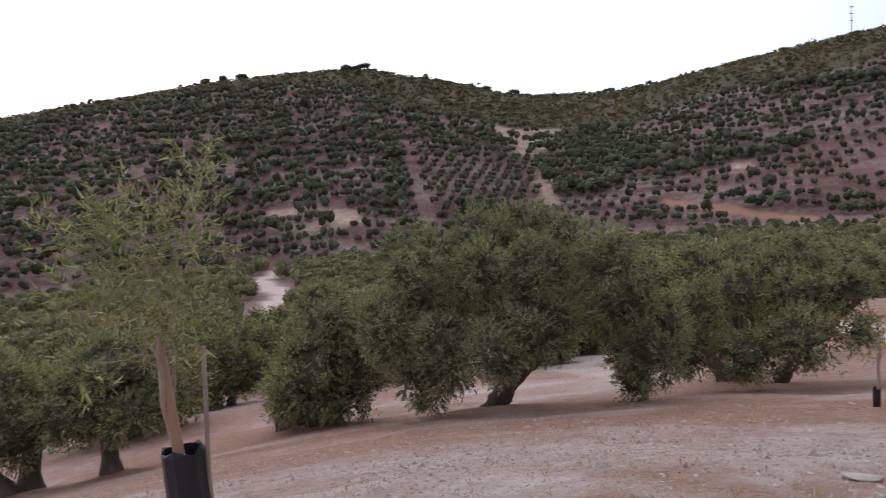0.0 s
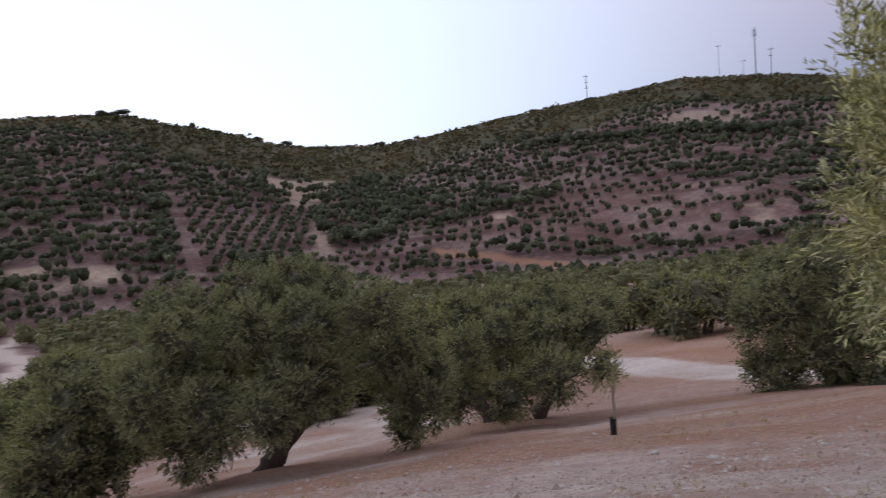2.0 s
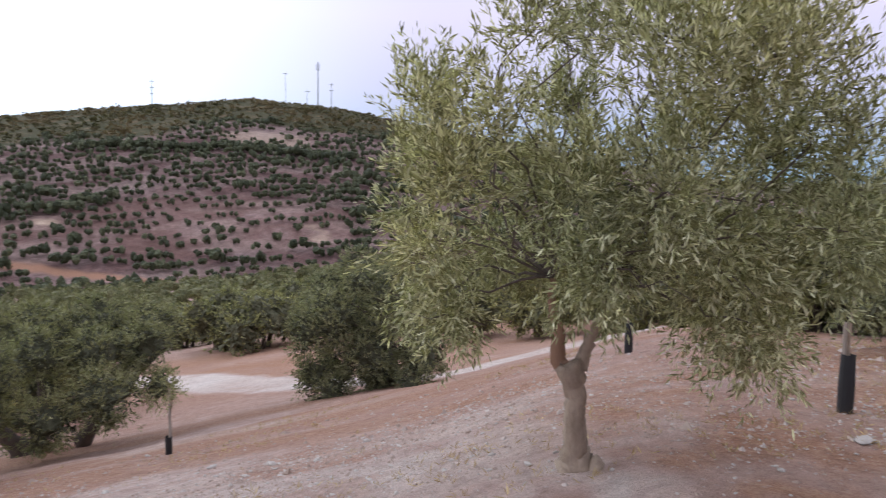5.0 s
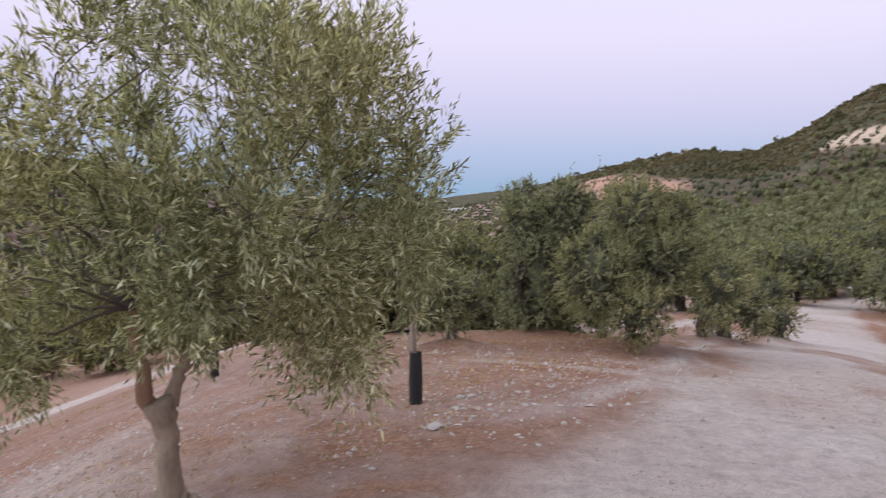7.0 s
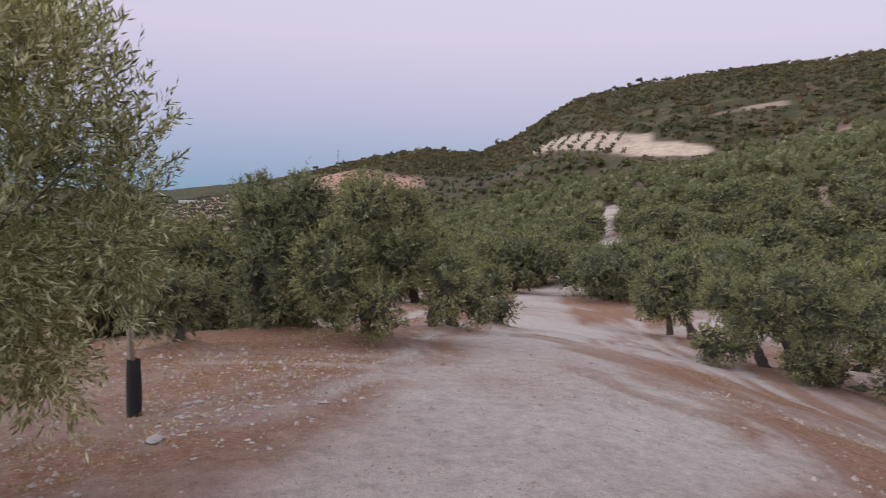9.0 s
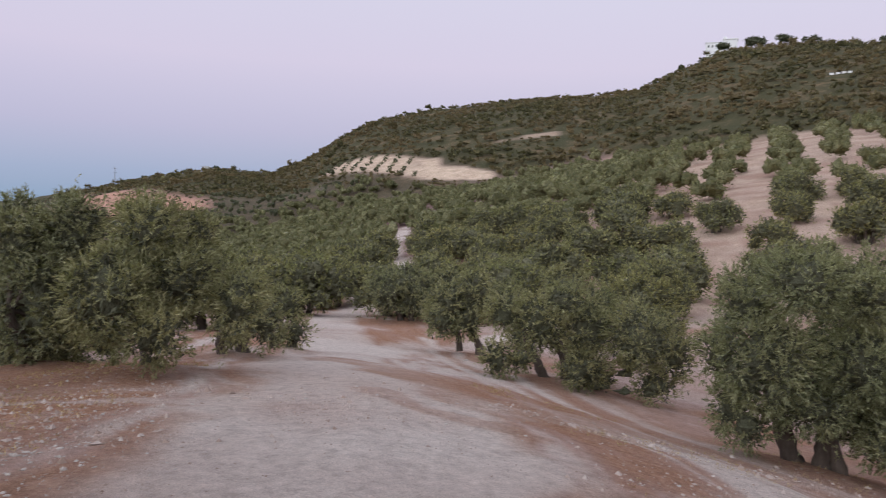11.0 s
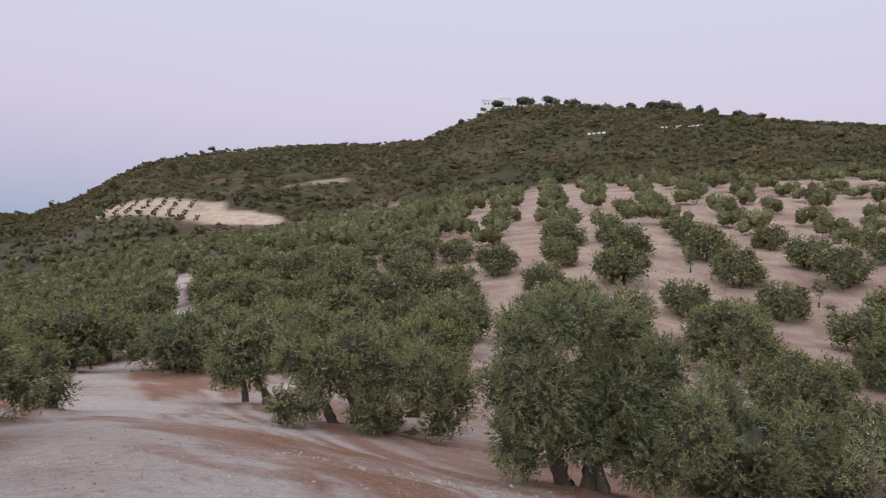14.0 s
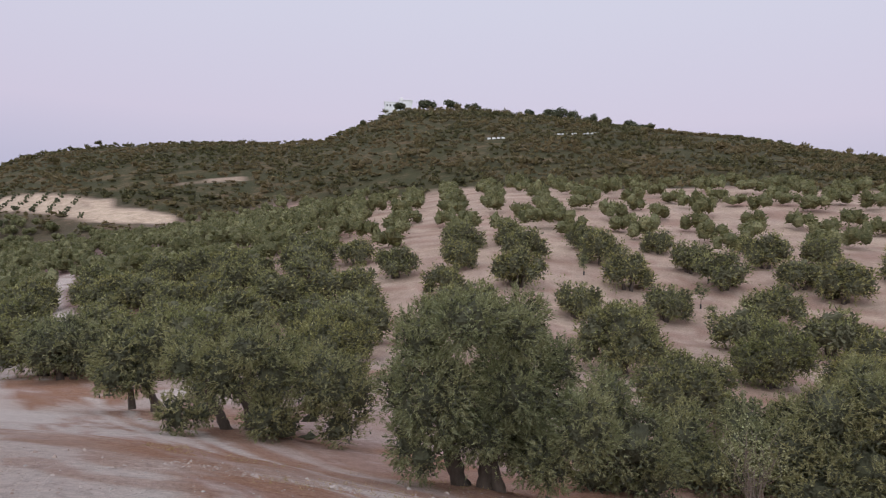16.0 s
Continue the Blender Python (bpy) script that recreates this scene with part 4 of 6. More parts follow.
# ---------------------------------------------------------------- olive groves on the slopes
def far_olive(rng, n, spread, height, card, cuts, lobes_n=6, solid=0.8):
    """A far-off olive, feet at the origin: rounded lobes with small tufts on them. Returns verts and triangles."""
    c, rad = [], []
    for i in range(lobes_n):
        a = 2 * math.pi * i / lobes_n + rng.uniform(-0.5, 0.5)
        o = spread * rng.uniform(0.25, 0.62)
        s = spread * rng.uniform(0.28, 0.42)
        c.append((o * math.cos(a), o * math.sin(a), height * rng.uniform(0.4, 0.7)))
        rad.append((s, s, height * rng.uniform(0.24, 0.34)))
    Vb, Fb = blobs(c, np.array(rad) * solid, rng, cuts, 0.26)
    lobes = [(*p, *q) for p, q in zip(c, rad)]
    p, out = crown_points(lobes, n, rng, 0.82, height * 0.06)
    d = unit(0.7 * out + rng.normal(size=p.shape) * 0.6 + np.array([0, 0, 0.4]))
    side = unit(np.cross(d, out + 0.5 * rng.normal(size=p.shape)))
    L = card * rng.uniform(0.6, 1.3, (len(p), 1))
    W = side * L * 0.3
    tip = np.stack([p - d * L * 0.5 - W, p - d * L * 0.5 + W, p + d * L * 0.6], axis=1).reshape(-1, 3)
    return np.concatenate([Vb, tip]), np.concatenate([Fb, np.arange(len(tip)).reshape(-1, 3) + len(Vb)])


def scatter_joined(name, label, category, places, kinds, mat, seed):
    """Many far plants in one mesh: places n x 4 (x, y, z, size)."""
    rng = np.random.default_rng(seed)
    V, F, base = [], [], 0
    for x, y, z, s in places:
        v, f = kinds[rng.integers(len(kinds))]
        a, tall = rng.uniform(0, 2 * math.pi), s * rng.uniform(0.88, 1.14)
        c, n = math.cos(a), math.sin(a)
        q = np.empty_like(v)
        q[:, 0] = x + s * (v[:, 0] * c - v[:, 1] * n)
        q[:, 1] = y + s * (v[:, 0] * n + v[:, 1] * c)
        q[:, 2] = z + tall * v[:, 2]
        V.append(q)
        F.append(f + base)
        base += len(v)
    ob = new(name, mesh_from(name, np.concatenate(V), np.concatenate(F), mat))
    return tagged(ob, label, category, kind="stuff")


def grid(cx0, cx1, cy0, cy1, step, turn, jitter, rng, apart=None):
    c, s = math.cos(radians(turn)), math.sin(radians(turn))
    reach = max(abs(v) for v in (cx0, cx1, cy0, cy1)) * 1.5
    u = np.arange(-reach, reach, step)
    U, W = np.meshgrid(u, np.arange(-reach, reach, apart or step))
    U, W = U.ravel() + rng.normal(size=U.size) * jitter, W.ravel() + rng.normal(size=W.size) * jitter
    x, y = U * c - W * s, U * s + W * c
    keep = (x > cx0) & (x < cx1) & (y > cy0) & (y < cy1)
    return x[keep], y[keep]


rng_g = np.random.default_rng(11)


def open_ground(x, y):
    """True where no tree may stand."""
    return (ribbon(x, y, TRACK[:9], 2.8) > 0.2) | (ribbon(x, y, TRACK[8:10], 1.9) > 0.2) | (ribbon(x, y, ((116.3, 63), *FAR_TRACK[1:]), 2.4) > 0.2) | (ribbon(x, y, LANE, 4.0) > 0.2) | (ribbon(x, y, VALLEY_ROAD, 4.0) > 0.2) | \
        (ribbon(x, y, ORANGE_CUT, 2.6) > 0.2) | (ribbon(x, y, FIELD_PATH, 2.4) > 0.2)


# the grove east and south of the knoll
ex, ey = grid(-40, 240, -240, 120, 8.0, 37, 1.15, rng_g, 9.0)
ex, ey = ex - 2.3 * math.cos(radians(37)) + 4.2 * math.sin(radians(37)), ey - 2.3 * math.sin(radians(37)) - 4.2 * math.cos(radians(37))
more = grid(30, 240, -200, 40, 7.0, 37, 1.0, rng_g)
maz_, mr_ = polar(more[0] + 3.5, more[1] + 3.0)
sel = (maz_ > 86) & (maz_ < 137) & (mr_ > np.interp(maz_, [105, 112, 118, 133, 137], [60, 48, 38, 45, 95]))
ex, ey = np.concatenate([ex, more[0][sel] + 3.5]), np.concatenate([ey, more[1][sel] + 3.0])
eaz, er = polar(ex, ey)
ok = (eaz > 72) & (eaz < 186) & (er > np.interp(eaz, [72, 92, 100, 112, 125, 140, 152, 160, 186], [24, 24, 26, 44, 33, 29, 28, 27, 27]))
ok &= (scrub(ex, ey) < 0.4) & ~open_ground(ex, ey)
ok &= er < 235
ok &= (red(ex, ey) < 0.3) & (pale(ex, ey) < 0.15)
for ahead in (1.03, 1.06):                    # low growth only below the stubble field
    ok &= (pale(ex * ahead, ey * ahead) < 0.3)
# the valley north of the knoll, to the foot of the hill
FOOT = ([-40, 0, 8, 30, 40, 72], [202, 198, 174, 174, 200, 215])
vx, vy = grid(-220, 220, 10, 230, 6.6, -8, 0.9, rng_g)
vaz, vr = polar(vx, vy)
okv = (vaz > -40) & (vaz <= 72) & (vr > np.interp(vaz, [-40, -20, 0, 20, 28, 34, 50, 72], [26, 27, 28, 27, 46, 50, 42, 24])) & (vr < np.interp(vaz, FOOT[0], FOOT[1])) & ~open_ground(vx, vy)
# a clump on the brow behind the knoll
clump = np.array([(76, 20.5), (79, 17.5), (82.5, 19.5), (86, 17.5), (88.5, 21), (73, 18), (69.5, 21)])
bx, by = clump[:, 1] * np.sin(np.radians(clump[:, 0])), clump[:, 1] * np.cos(np.radians(clump[:, 0]))
mx, my = np.concatenate([ex[ok], vx[okv], bx]), np.concatenate([ey[ok], vy[okv], by])
mr = np.hypot(mx, my)
order = np.argsort(mr)
mx, my, mr = mx[order], my[order], mr[order]
mz = land(mx, my)
maz = polar(mx, my)[0]
msize = rng_g.uniform(0.85, 1.12, len(mx)) * np.where((maz > 84) & (maz < 134), np.interp(mr, [40, 90, 140, 190], [1.0, 1.05, 1.0, 0.85]), np.where(maz < 24, 1.2, np.where(maz < 84, 1.1, 1.0))) * np.where((maz > 66) & (maz < 90) & (mr < 22), 0.66, 1.0)

# a few kinds of grove tree, the nearer ones finer, copied to the three hundred nearest places
GROVE_LABEL = "grey-green olive tree in the grove on bare pale soil"


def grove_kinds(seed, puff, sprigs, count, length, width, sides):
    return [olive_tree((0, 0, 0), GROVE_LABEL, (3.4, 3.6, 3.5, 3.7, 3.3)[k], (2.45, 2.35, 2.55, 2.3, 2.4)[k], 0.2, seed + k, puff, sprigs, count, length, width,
                       2 if k % 2 else 3, 0.16, GROVE_LEAF, 0, "olive trees of the grove", 7, None, "olive tree", 2, sides, GROVE_INNER_SHADE) for k in range(5)]


NEAR_N, FINE_N = 300, 36
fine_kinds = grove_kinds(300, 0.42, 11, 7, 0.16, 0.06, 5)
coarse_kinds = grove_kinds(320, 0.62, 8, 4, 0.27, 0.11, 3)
first = []
for i in range(NEAR_N):
    s = msize[i]
    m = Matrix.LocRotScale((mx[i], my[i], mz[i] - 0.05), Euler((0, 0, rng_g.uniform(0, 6.28))), (s, s, s))
    kinds, k = (fine_kinds, i) if i < FINE_N else (coarse_kinds, i - FINE_N)
    if k < 5:
        first.append((kinds[k], m))
    else:
        copy_thing(kinds[k % 5], m)
for tree, m in first:
    tree.matrix_world = m
# trees that stand close beside the farther track
for k, (a, r, s) in enumerate(((118.2, 88, 0.9), (118.5, 98, 1.0), (114.6, 90, 0.85), (118.4, 80, 0.85))):
    x, y = r * math.sin(radians(a)), r * math.cos(radians(a))
    copy_thing(coarse_kinds[k], Matrix.LocRotScale((x, y, float(land(x, y)) - 0.05), Euler((0, 0, 1.7 * k)), (s, s, s)))

far_kinds = [far_olive(rng_g, 260, 2.7, 3.5, 0.44, 2, 5, 0.85) for _ in range(8)]
places = np.column_stack([mx, my, mz - 0.1, msize])[NEAR_N:]
scatter_joined("olive_grove", "rows of grey-green olive trees on the lower slopes", "olive grove", places, far_kinds, GROVE_SHADED_MASS, 5)

# terraced olives on the hill across the valley
def plantation(x, y):
    az, r = polar(x, y)
    rr = r - 4.0 * np.abs(az - 2.5)
    return (az > -1.6) & (az < 7.8) & (rr > 215) & (rr < 272)


# rows along the contours
row_r = np.arange(170, 475, 6.6)
hx, hy = [], []
for k, rr in enumerate(row_r):
    aa = np.radians(np.arange(-42, 76, math.degrees(3.9 / rr)) + rng_g.uniform(0, 1))
    wob = rr + 14 * (fnoise(aa * 60, aa * 0 + 3.0, 9.0, 83) - 0.5) + rng_g.normal(size=len(aa)) * 0.7
    keep = rng_g.random(len(aa)) < 0.88
    hx.extend((wob * np.sin(aa))[keep])
    hy.extend((wob * np.cos(aa))[keep])
hx, hy = np.array(hx), np.array(hy)
haz, hr = polar(hx, hy)
ok = (haz > -42) & (haz < 76) & (hr >= np.interp(haz, FOOT[0], FOOT[1])) & (hr < 470) & (scrub(hx, hy) < 0.5) & ~open_ground(hx, hy) & ~plantation(hx, hy)
ok &= (pale(hx, hy) < 0.4) | (rng_g.random(len(hx)) < 0.35)
young = (patch_of(hx, hy, YOUNG_FIELD, 2.0) > 0.5) | (patch_of(hx, hy, UPPER_FIELD, 2.0) > 0.5)
ok &= ~young | (rng_g.random(len(hx)) < 0.85)
hx, hy, young = hx[ok], hy[ok], young[ok]
hs = (0.9 + 0.75 * fnoise(hx, hy, 45, 81)) * rng_g.uniform(0.7, 1.15, len(hx)) * np.where(rng_g.random(len(hx)) < 0.08, 1.5, 1.0) * np.where(young, 0.85, 1.0) * np.where(haz[ok] < -2.5, 0.98, 0.9) * np.where((hr[ok] < 206) & (haz[ok] > 6), 0.75, 1.0)
# a young plantation in close rows, and dark oaks along the gully and the field edge
yx, yy = grid(-60, 120, 180, 330, 4.3, -16, 0.25, rng_g)
ok = plantation(yx, yy) & ~open_ground(yx, yy)
yx, yy = yx[ok], yy[ok]
ox, oy = [], []
for a, r0, r1, wide, n in ((12, 235, 330, 2.5, 60), (15.5, 255, 290, 1.8, 34), (-3.0, 222, 300, 0.6, 34), (8.8, 250, 300, 0.5, 16), (-22, 225, 330, 7, 40), (4.5, 222, 232, 2.2, 16)):
    aa, rr = np.radians(a + wide * rng_g.normal(size=n) * 0.6), rng_g.uniform(r0, r1, n)
    ox.extend(rr * np.sin(aa))
    oy.extend(rr * np.cos(aa))
for (a0, r0), (a1, r1), n in (((24.6, 331), (33.1, 314), 30), ((33.1, 314), (44, 301), 36), ((17, 246), (27, 264), 24)):     # hedges
    k = np.linspace(0, 1, n)
    aa, rr = np.radians(a0 + (a1 - a0) * k), r0 + (r1 - r0) * k + 1.5 * rng_g.normal(size=n)
    ox.extend(rr * np.sin(aa))
    oy.extend(rr * np.cos(aa))
ax, ay = np.concatenate([hx, yx, ox]), np.concatenate([hy, yy, oy])
asz = np.concatenate([hs, rng_g.uniform(0.85, 1.0, len(yx)), rng_g.uniform(1.0, 1.7, len(ox))])
small_kinds = [far_olive(rng_g, 56, 2.1, 3.1, 0.5, 2, 3, 1.0) for k in range(10)]
scatter_joined("terraced_olives", "dark olive trees on terraces of reddish soil", "olive grove",
               np.column_stack([ax, ay, land(ax, ay) - 0.1, asz]), small_kinds, LEAF_FAR, 6)

# groves in the plain and under the far ridge
px, py = grid(150, 900, -330, 240, 7.6, 15, 1.0, rng_g)
paz, pr = polar(px, py)
ok = (paz > 70) & (paz < 124) & (pr >= 225) & (pr < 780) & (scrub(px, py) < 0.5) & (pale(px, py) < 0.3)
ok &= red(px, py) < 0.4
for ahead in (1.03, 1.06, 1.09):
    ok &= (pale(px * ahead, py * ahead) < 0.3) & (red(px * ahead, py * ahead) < 0.5)
px, py = px[ok], py[ok]
fx, fy = grid(120, 520, -160, 20, 2.5, -35, 0.25, rng_g, 5.2)
faz, fr = polar(fx, fy)
ok = ((faz > 108) & (faz < 117.3) & (pale(fx, fy) > 0.2)) | ((red(fx, fy) > 0.4) & (rng_g.random(len(fx)) < 0.3))
px, py = np.concatenate([px, fx[ok]]), np.concatenate([py, fy[ok]])
plain_kinds = [far_olive(rng_g, 14, 2.4, 3.3, 0.5, 1 if k % 2 else 2, 3) for k in range(8)]
scatter_joined("valley_olives", "distant olive groves on the valley floor", "olive grove",
               np.column_stack([px, py, land(px, py) - 0.1, np.where((pale(px, py) > 0.3) | (red(px, py) > 0.4), 0.48, 1.0) * rng_g.uniform(0.85, 1.15, len(px))]), plain_kinds, LEAF_FAR, 7)

# wild scrub on the upper slopes
sx, sy = grid(-360, 620, -470, 480, 3.3, 40, 1.1, rng_g)
saz, sr = polar(sx, sy)
ok = (saz > -42) & (saz < 188) & (sr < 560) & (scrub(sx, sy) > 0.5) & (pale(sx, sy) < 0.12) & (red(sx, sy) < 0.2)
ok &= sr < np.interp(saz, [-42, 60, 70, 90, 102, 112, 188], [470, 470, 470, 560, 560, 450, 430])
low = np.zeros(len(sx), bool)                 # low growth on the slope below the fields
for ahead in (1.02, 1.04, 1.06, 1.08, 1.1):
    low |= (pale(sx * ahead, sy * ahead) > 0.3) & (saz > 105) | (red(sx * ahead, sy * ahead) > 0.5)
low &= (pale(sx, sy) < 0.12) & (red(sx, sy) < 0.2) & (sr > 190)
ok |= low
ok &= fnoise(sx, sy, 14, 71) + 0.12 * rng_g.normal(size=len(sx)) > 0.33
ok &= np.hypot(sx - 395 * math.sin(radians(138.9)), sy - 395 * math.cos(radians(138.9))) > 14
sx, sy, low = sx[ok], sy[ok], low[ok]
ss = np.where(low, 0.75, 1.0) * rng_g.uniform(0.55, 1.15, len(sx)) * np.where(rng_g.random(len(sx)) < 0.04, 1.9, 1.0)
ss = ss * np.where(np.hypot(sx, sy) > around(CREST, 1, polar(sx, sy)[0]) - 24, 0.6, 1.0)
bush_kinds = [far_olive(rng_g, 26, 2.7, 1.9, 0.8, 1, 1 + k % 2) for k in range(10)]
scatter_joined("hillside_scrub", "dense dark green and brown scrub on the hill", "scrub",
               np.column_stack([sx, sy, land(sx, sy) - 0.2, ss]), bush_kinds, SCRUB, 8)

# ---------------------------------------------------------------- large olives round the knoll
OLD = "large old olive tree with drooping grey-green crown and dark leaning trunk"


def facing(az, r, sink=0.0):
    """A place at a heading and distance, x to its right and y away from the knoll."""
    p, out, right = spot(az, r), heading(az), heading(az + 90)
    return Matrix(((right.x, out.x, 0, p.x), (right.y, out.y, 0, p.y), (0, 0, 1, p.z - sink), (0, 0, 0, 1)))


def deepen(rows, rng, depth=0.75):
    """Lobes from (side, height, half width, half height), set at different depths to round the crown."""
    half = max(abs(u) + a for u, w, a, b in rows)
    mid = sum(u for u, w, a, b in rows) / len(rows)
    out = []
    for k, (u, w, a, b) in enumerate(rows):
        room = math.sqrt(max(0.05, half * half - (u - mid) ** 2)) - a * 0.6
        v = max(0.0, room) * depth * rng.uniform(0.35, 1.0) * (-1 if k % 2 else 1)
        out.append((u, v, w, a, a * 1.05, b))
        if a > 0.5:
            out.append((u * 0.9, -v * 0.8, w * 0.97, a * 0.78, a * 0.8, b * 0.78))
    return out


def shaped_olive(az, r, seed, stems, thick, skirt, rows, limbs=(), grow=1.0):
    rng = np.random.default_rng(seed)
    low = 0.0 if limbs else 0.14
    rows = [(u * grow, w * grow - low, a * grow, b * grow * (1.12 if low else 1.0)) for u, w, a, b in rows]
    lobes = deepen(rows, rng)
    tree = new("olive_tree")
    tree.matrix_world = facing(az, r, 0.03)
    top = max(w + b for u, w, a, b in rows)
    if limbs:
        V, F = tubes([limb_run(rows_l, rng) for rows_l in limbs], 9, 0.13, seed)
        part("trunk", mesh_from("trunk", V, F, BARK, True), tree, "dark gnarled bole and limbs")
    else:
        part("trunk", olive_trunk("trunk", rng, top, 1.0, lobes, stems, thick, None, 8), tree, "dark gnarled bole and limbs")
    leaf, puff, sprigs, count = (0.074, 0.27, 21, 15) if r < 17 else (0.095, 0.34, 16, 12) if r < 25 else (0.14, 0.45, 14, 10)
    k = 0.94 if r < 25 else 1.0
    lobes = [(x, y, z, a * k, b * k, c * k) for x, y, z, a, b, c in lobes]
    part("crown", puffy_crown("crown", lobes, puff, sprigs, count, leaf, leaf * 0.31, seed, LEAF, INNER_SHADE, skirt - (0.12 if limbs else 0.4)), tree)
    return tagged(tree, OLD, "olive tree", "large olive trees round the knoll")


shaped_olive(3, 16, 61, 1, 0.24, 0.2, (
    (-1.71, 3.25, 0.9, 0.96), (-2.18, 2.33, 0.67, 0.9), (-1.71, 1.38, 0.78, 1.14), (-1.04, 1.91, 0.61, 0.9), (-0.12, 3.54, 0.84, 0.72),
    (-0.05, 2.02, 0.66, 0.6), (0.98, 3.52, 0.95, 0.84), (2.13, 3.63, 0.61, 0.67), (1.49, 2.43, 0.72, 0.84), (0.74, 2.41, 0.84, 0.78),
    (-0.01, 1.3, 0.38, 0.4), (2.54, 2.68, 0.73, 0.79), (2.18, 1.69, 0.38, 0.43), (3.09, 1.55, 0.68, 0.79), (3.13, 0.68, 0.56, 0.68),
    (3.4, 2.04, 0.51, 0.56), (-0.58, 2.72, 0.49, 0.66),
), (
    ((-0.21, -0.23, 0.369), (-0.06, 0.14, 0.271), (0.11, 0.38, 0.222), (0.39, 0.68, 0.185), (0.63, 0.94, 0.172), (1.11, 1.2, 0.148), (1.43, 1.6, 0.111), (1.96, 1.98, 0.074), (2.48, 2.06, 0.055), (2.98, 1.77, 0.037), (3.22, 0.87, 0.025)),
    ((0.18, 0.62, 0.123), (-0.03, 1.18, 0.086), (-0.43, 1.43, 0.062), (-0.95, 1.7, 0.049), (-1.6, 2.24, 0.025)),
    ((0.57, 0.89, 0.111), (0.61, 1.53, 0.098), (0.88, 2.39, 0.062), (0.83, 3.29, 0.037)),
    ((0.7, 0.97, 0.098), (0.25, 1.97, 0.062), (-0.15, 3.29, 0.037)),
    ((1.25, 1.37, 0.086), (1.74, 2.4, 0.062), (2.18, 3.5, 0.037)),))
shaped_olive(-11, 18.5, 62, 2, 0.2, 0.1, (
    (0.34, 2.82, 0.91, 0.84), (-0.19, 1.69, 0.98, 1.04), (-1, 1.06, 0.52, 0.57), (0.93, 1.42, 0.72, 1.04), (0.2, 0.82, 0.71, 0.57),
    (1.24, 2.77, 0.52, 0.64),
))
shaped_olive(-13.5, 20, 63, 2, 0.18, 0.1, (
    (-0.09, 1.04, 0.64, 0.76), (0.65, 2.05, 0.78, 0.84), (1.37, 1.6, 0.78, 0.99),
))
shaped_olive(-26.9, 17.5, 64, 1, 0.17, 0.5, (
    (0.25, 1.84, 1.17, 0.86), (-0.63, 1.94, 0.8, 0.66), (1.17, 1.62, 0.8, 0.73), (0.37, 2.6, 1.05, 0.6),
))
shaped_olive(-32.5, 18, 65, 2, 0.2, 0.1, (
    (0.19, 1.62, 0.69, 1.01), (-0.33, 2.28, 0.95, 1.14), (0.69, 1.99, 0.56, 0.75),
))
shaped_olive(21, 20, 66, 3, 0.2, 0.72, (
    (-0.8, 2.64, 0.78, 0.84), (-1.06, 1.37, 0.64, 0.84), (0.29, 2.72, 0.92, 0.84), (0.33, 1.28, 0.78, 0.62), (1.66, 2.78, 1, 0.77),
    (1.44, 1.85, 0.92, 0.62), (2.85, 2.69, 0.93, 0.77), (2.75, 1.8, 0.5, 0.46), (2.28, 1.95, 0.64, 0.52),
), (
    ((-0.08, -0.02, 0.369), (-0.4, 0.36, 0.2), (-0.65, 0.7, 0.154), (-0.84, 1.2, 0.108), (-0.92, 2.17, 0.062)),
    ((1.1, 0.08, 0.231), (1.31, 0.42, 0.185), (1.49, 0.77, 0.169), (1.77, 1.12, 0.139), (2.05, 1.42, 0.108), (2.49, 1.78, 0.062), (3.12, 2.36, 0.038)),
    ((0.08, 0.09, 0.231), (0.33, 0.88, 0.123), (0.23, 1.93, 0.062), (0.3, 2.88, 0.031)),
    ((1.69, 1.04, 0.108), (1.5, 1.53, 0.062), (1.19, 2.5, 0.046)),))
shaped_olive(48, 21, 67, 2, 0.17, 0.1, (
    (-2.11, 2.28, 1.05, 0.96), (-2.45, 0.65, 0.6, 0.73), (-1.02, 1.27, 1.05, 0.96), (-0.37, 2.91, 0.9, 0.8), (0.6, 1.24, 0.9, 0.8),
    (-2.58, 1.96, 0.6, 0.81), (-1.31, 3.4, 0.67, 0.58), (-1.98, 0.22, 0.6, 0.65), (-0.7, 0.44, 0.82, 0.54), (0.27, 0.58, 0.52, 0.57),
))
shaped_olive(83.6, 10.7, 68, 1, 0.065, 0.35, (
    (-0, 0.61, 0.38, 0.31), (-0.4, 0.66, 0.34, 0.31), (0.29, 0.72, 0.3, 0.31), (-0.08, 0.92, 0.38, 0.23),
))
shaped_olive(91, 14.5, 69, 2, 0.1, 0.08, (
    (-0.35, 1.89, 0.49, 0.65), (-0.02, 1.02, 0.7, 0.86), (-0.44, 0.36, 0.34, 0.49), (0.4, 2.01, 0.49, 0.54), (0.31, 0.35, 0.39, 0.44),
), (), 1.2)
shaped_olive(97, 12.2, 70, 1, 0.09, 0.06, (
    (0.07, 1.84, 0.44, 0.45), (-0.34, 0.99, 0.49, 0.63), (0.54, 1.19, 0.58, 0.54), (0.18, 0.53, 0.4, 0.36), (0.72, 1.67, 0.36, 0.36),
    (1.12, 0.82, 0.31, 0.5), (-0.38, 0.24, 0.31, 0.23),
), (
    ((0.04, -0.14, 0.131), (0.05, 0, 0.075), (0.06, 0.24, 0.056), (0.2, 0.53, 0.047), (0.34, 0.91, 0.038), (0.12, 1.47, 0.023)),
    ((0.09, 0.34, 0.047), (-0.2, 0.81, 0.028), (-0.39, 1.09, 0.019)),), 1.2)
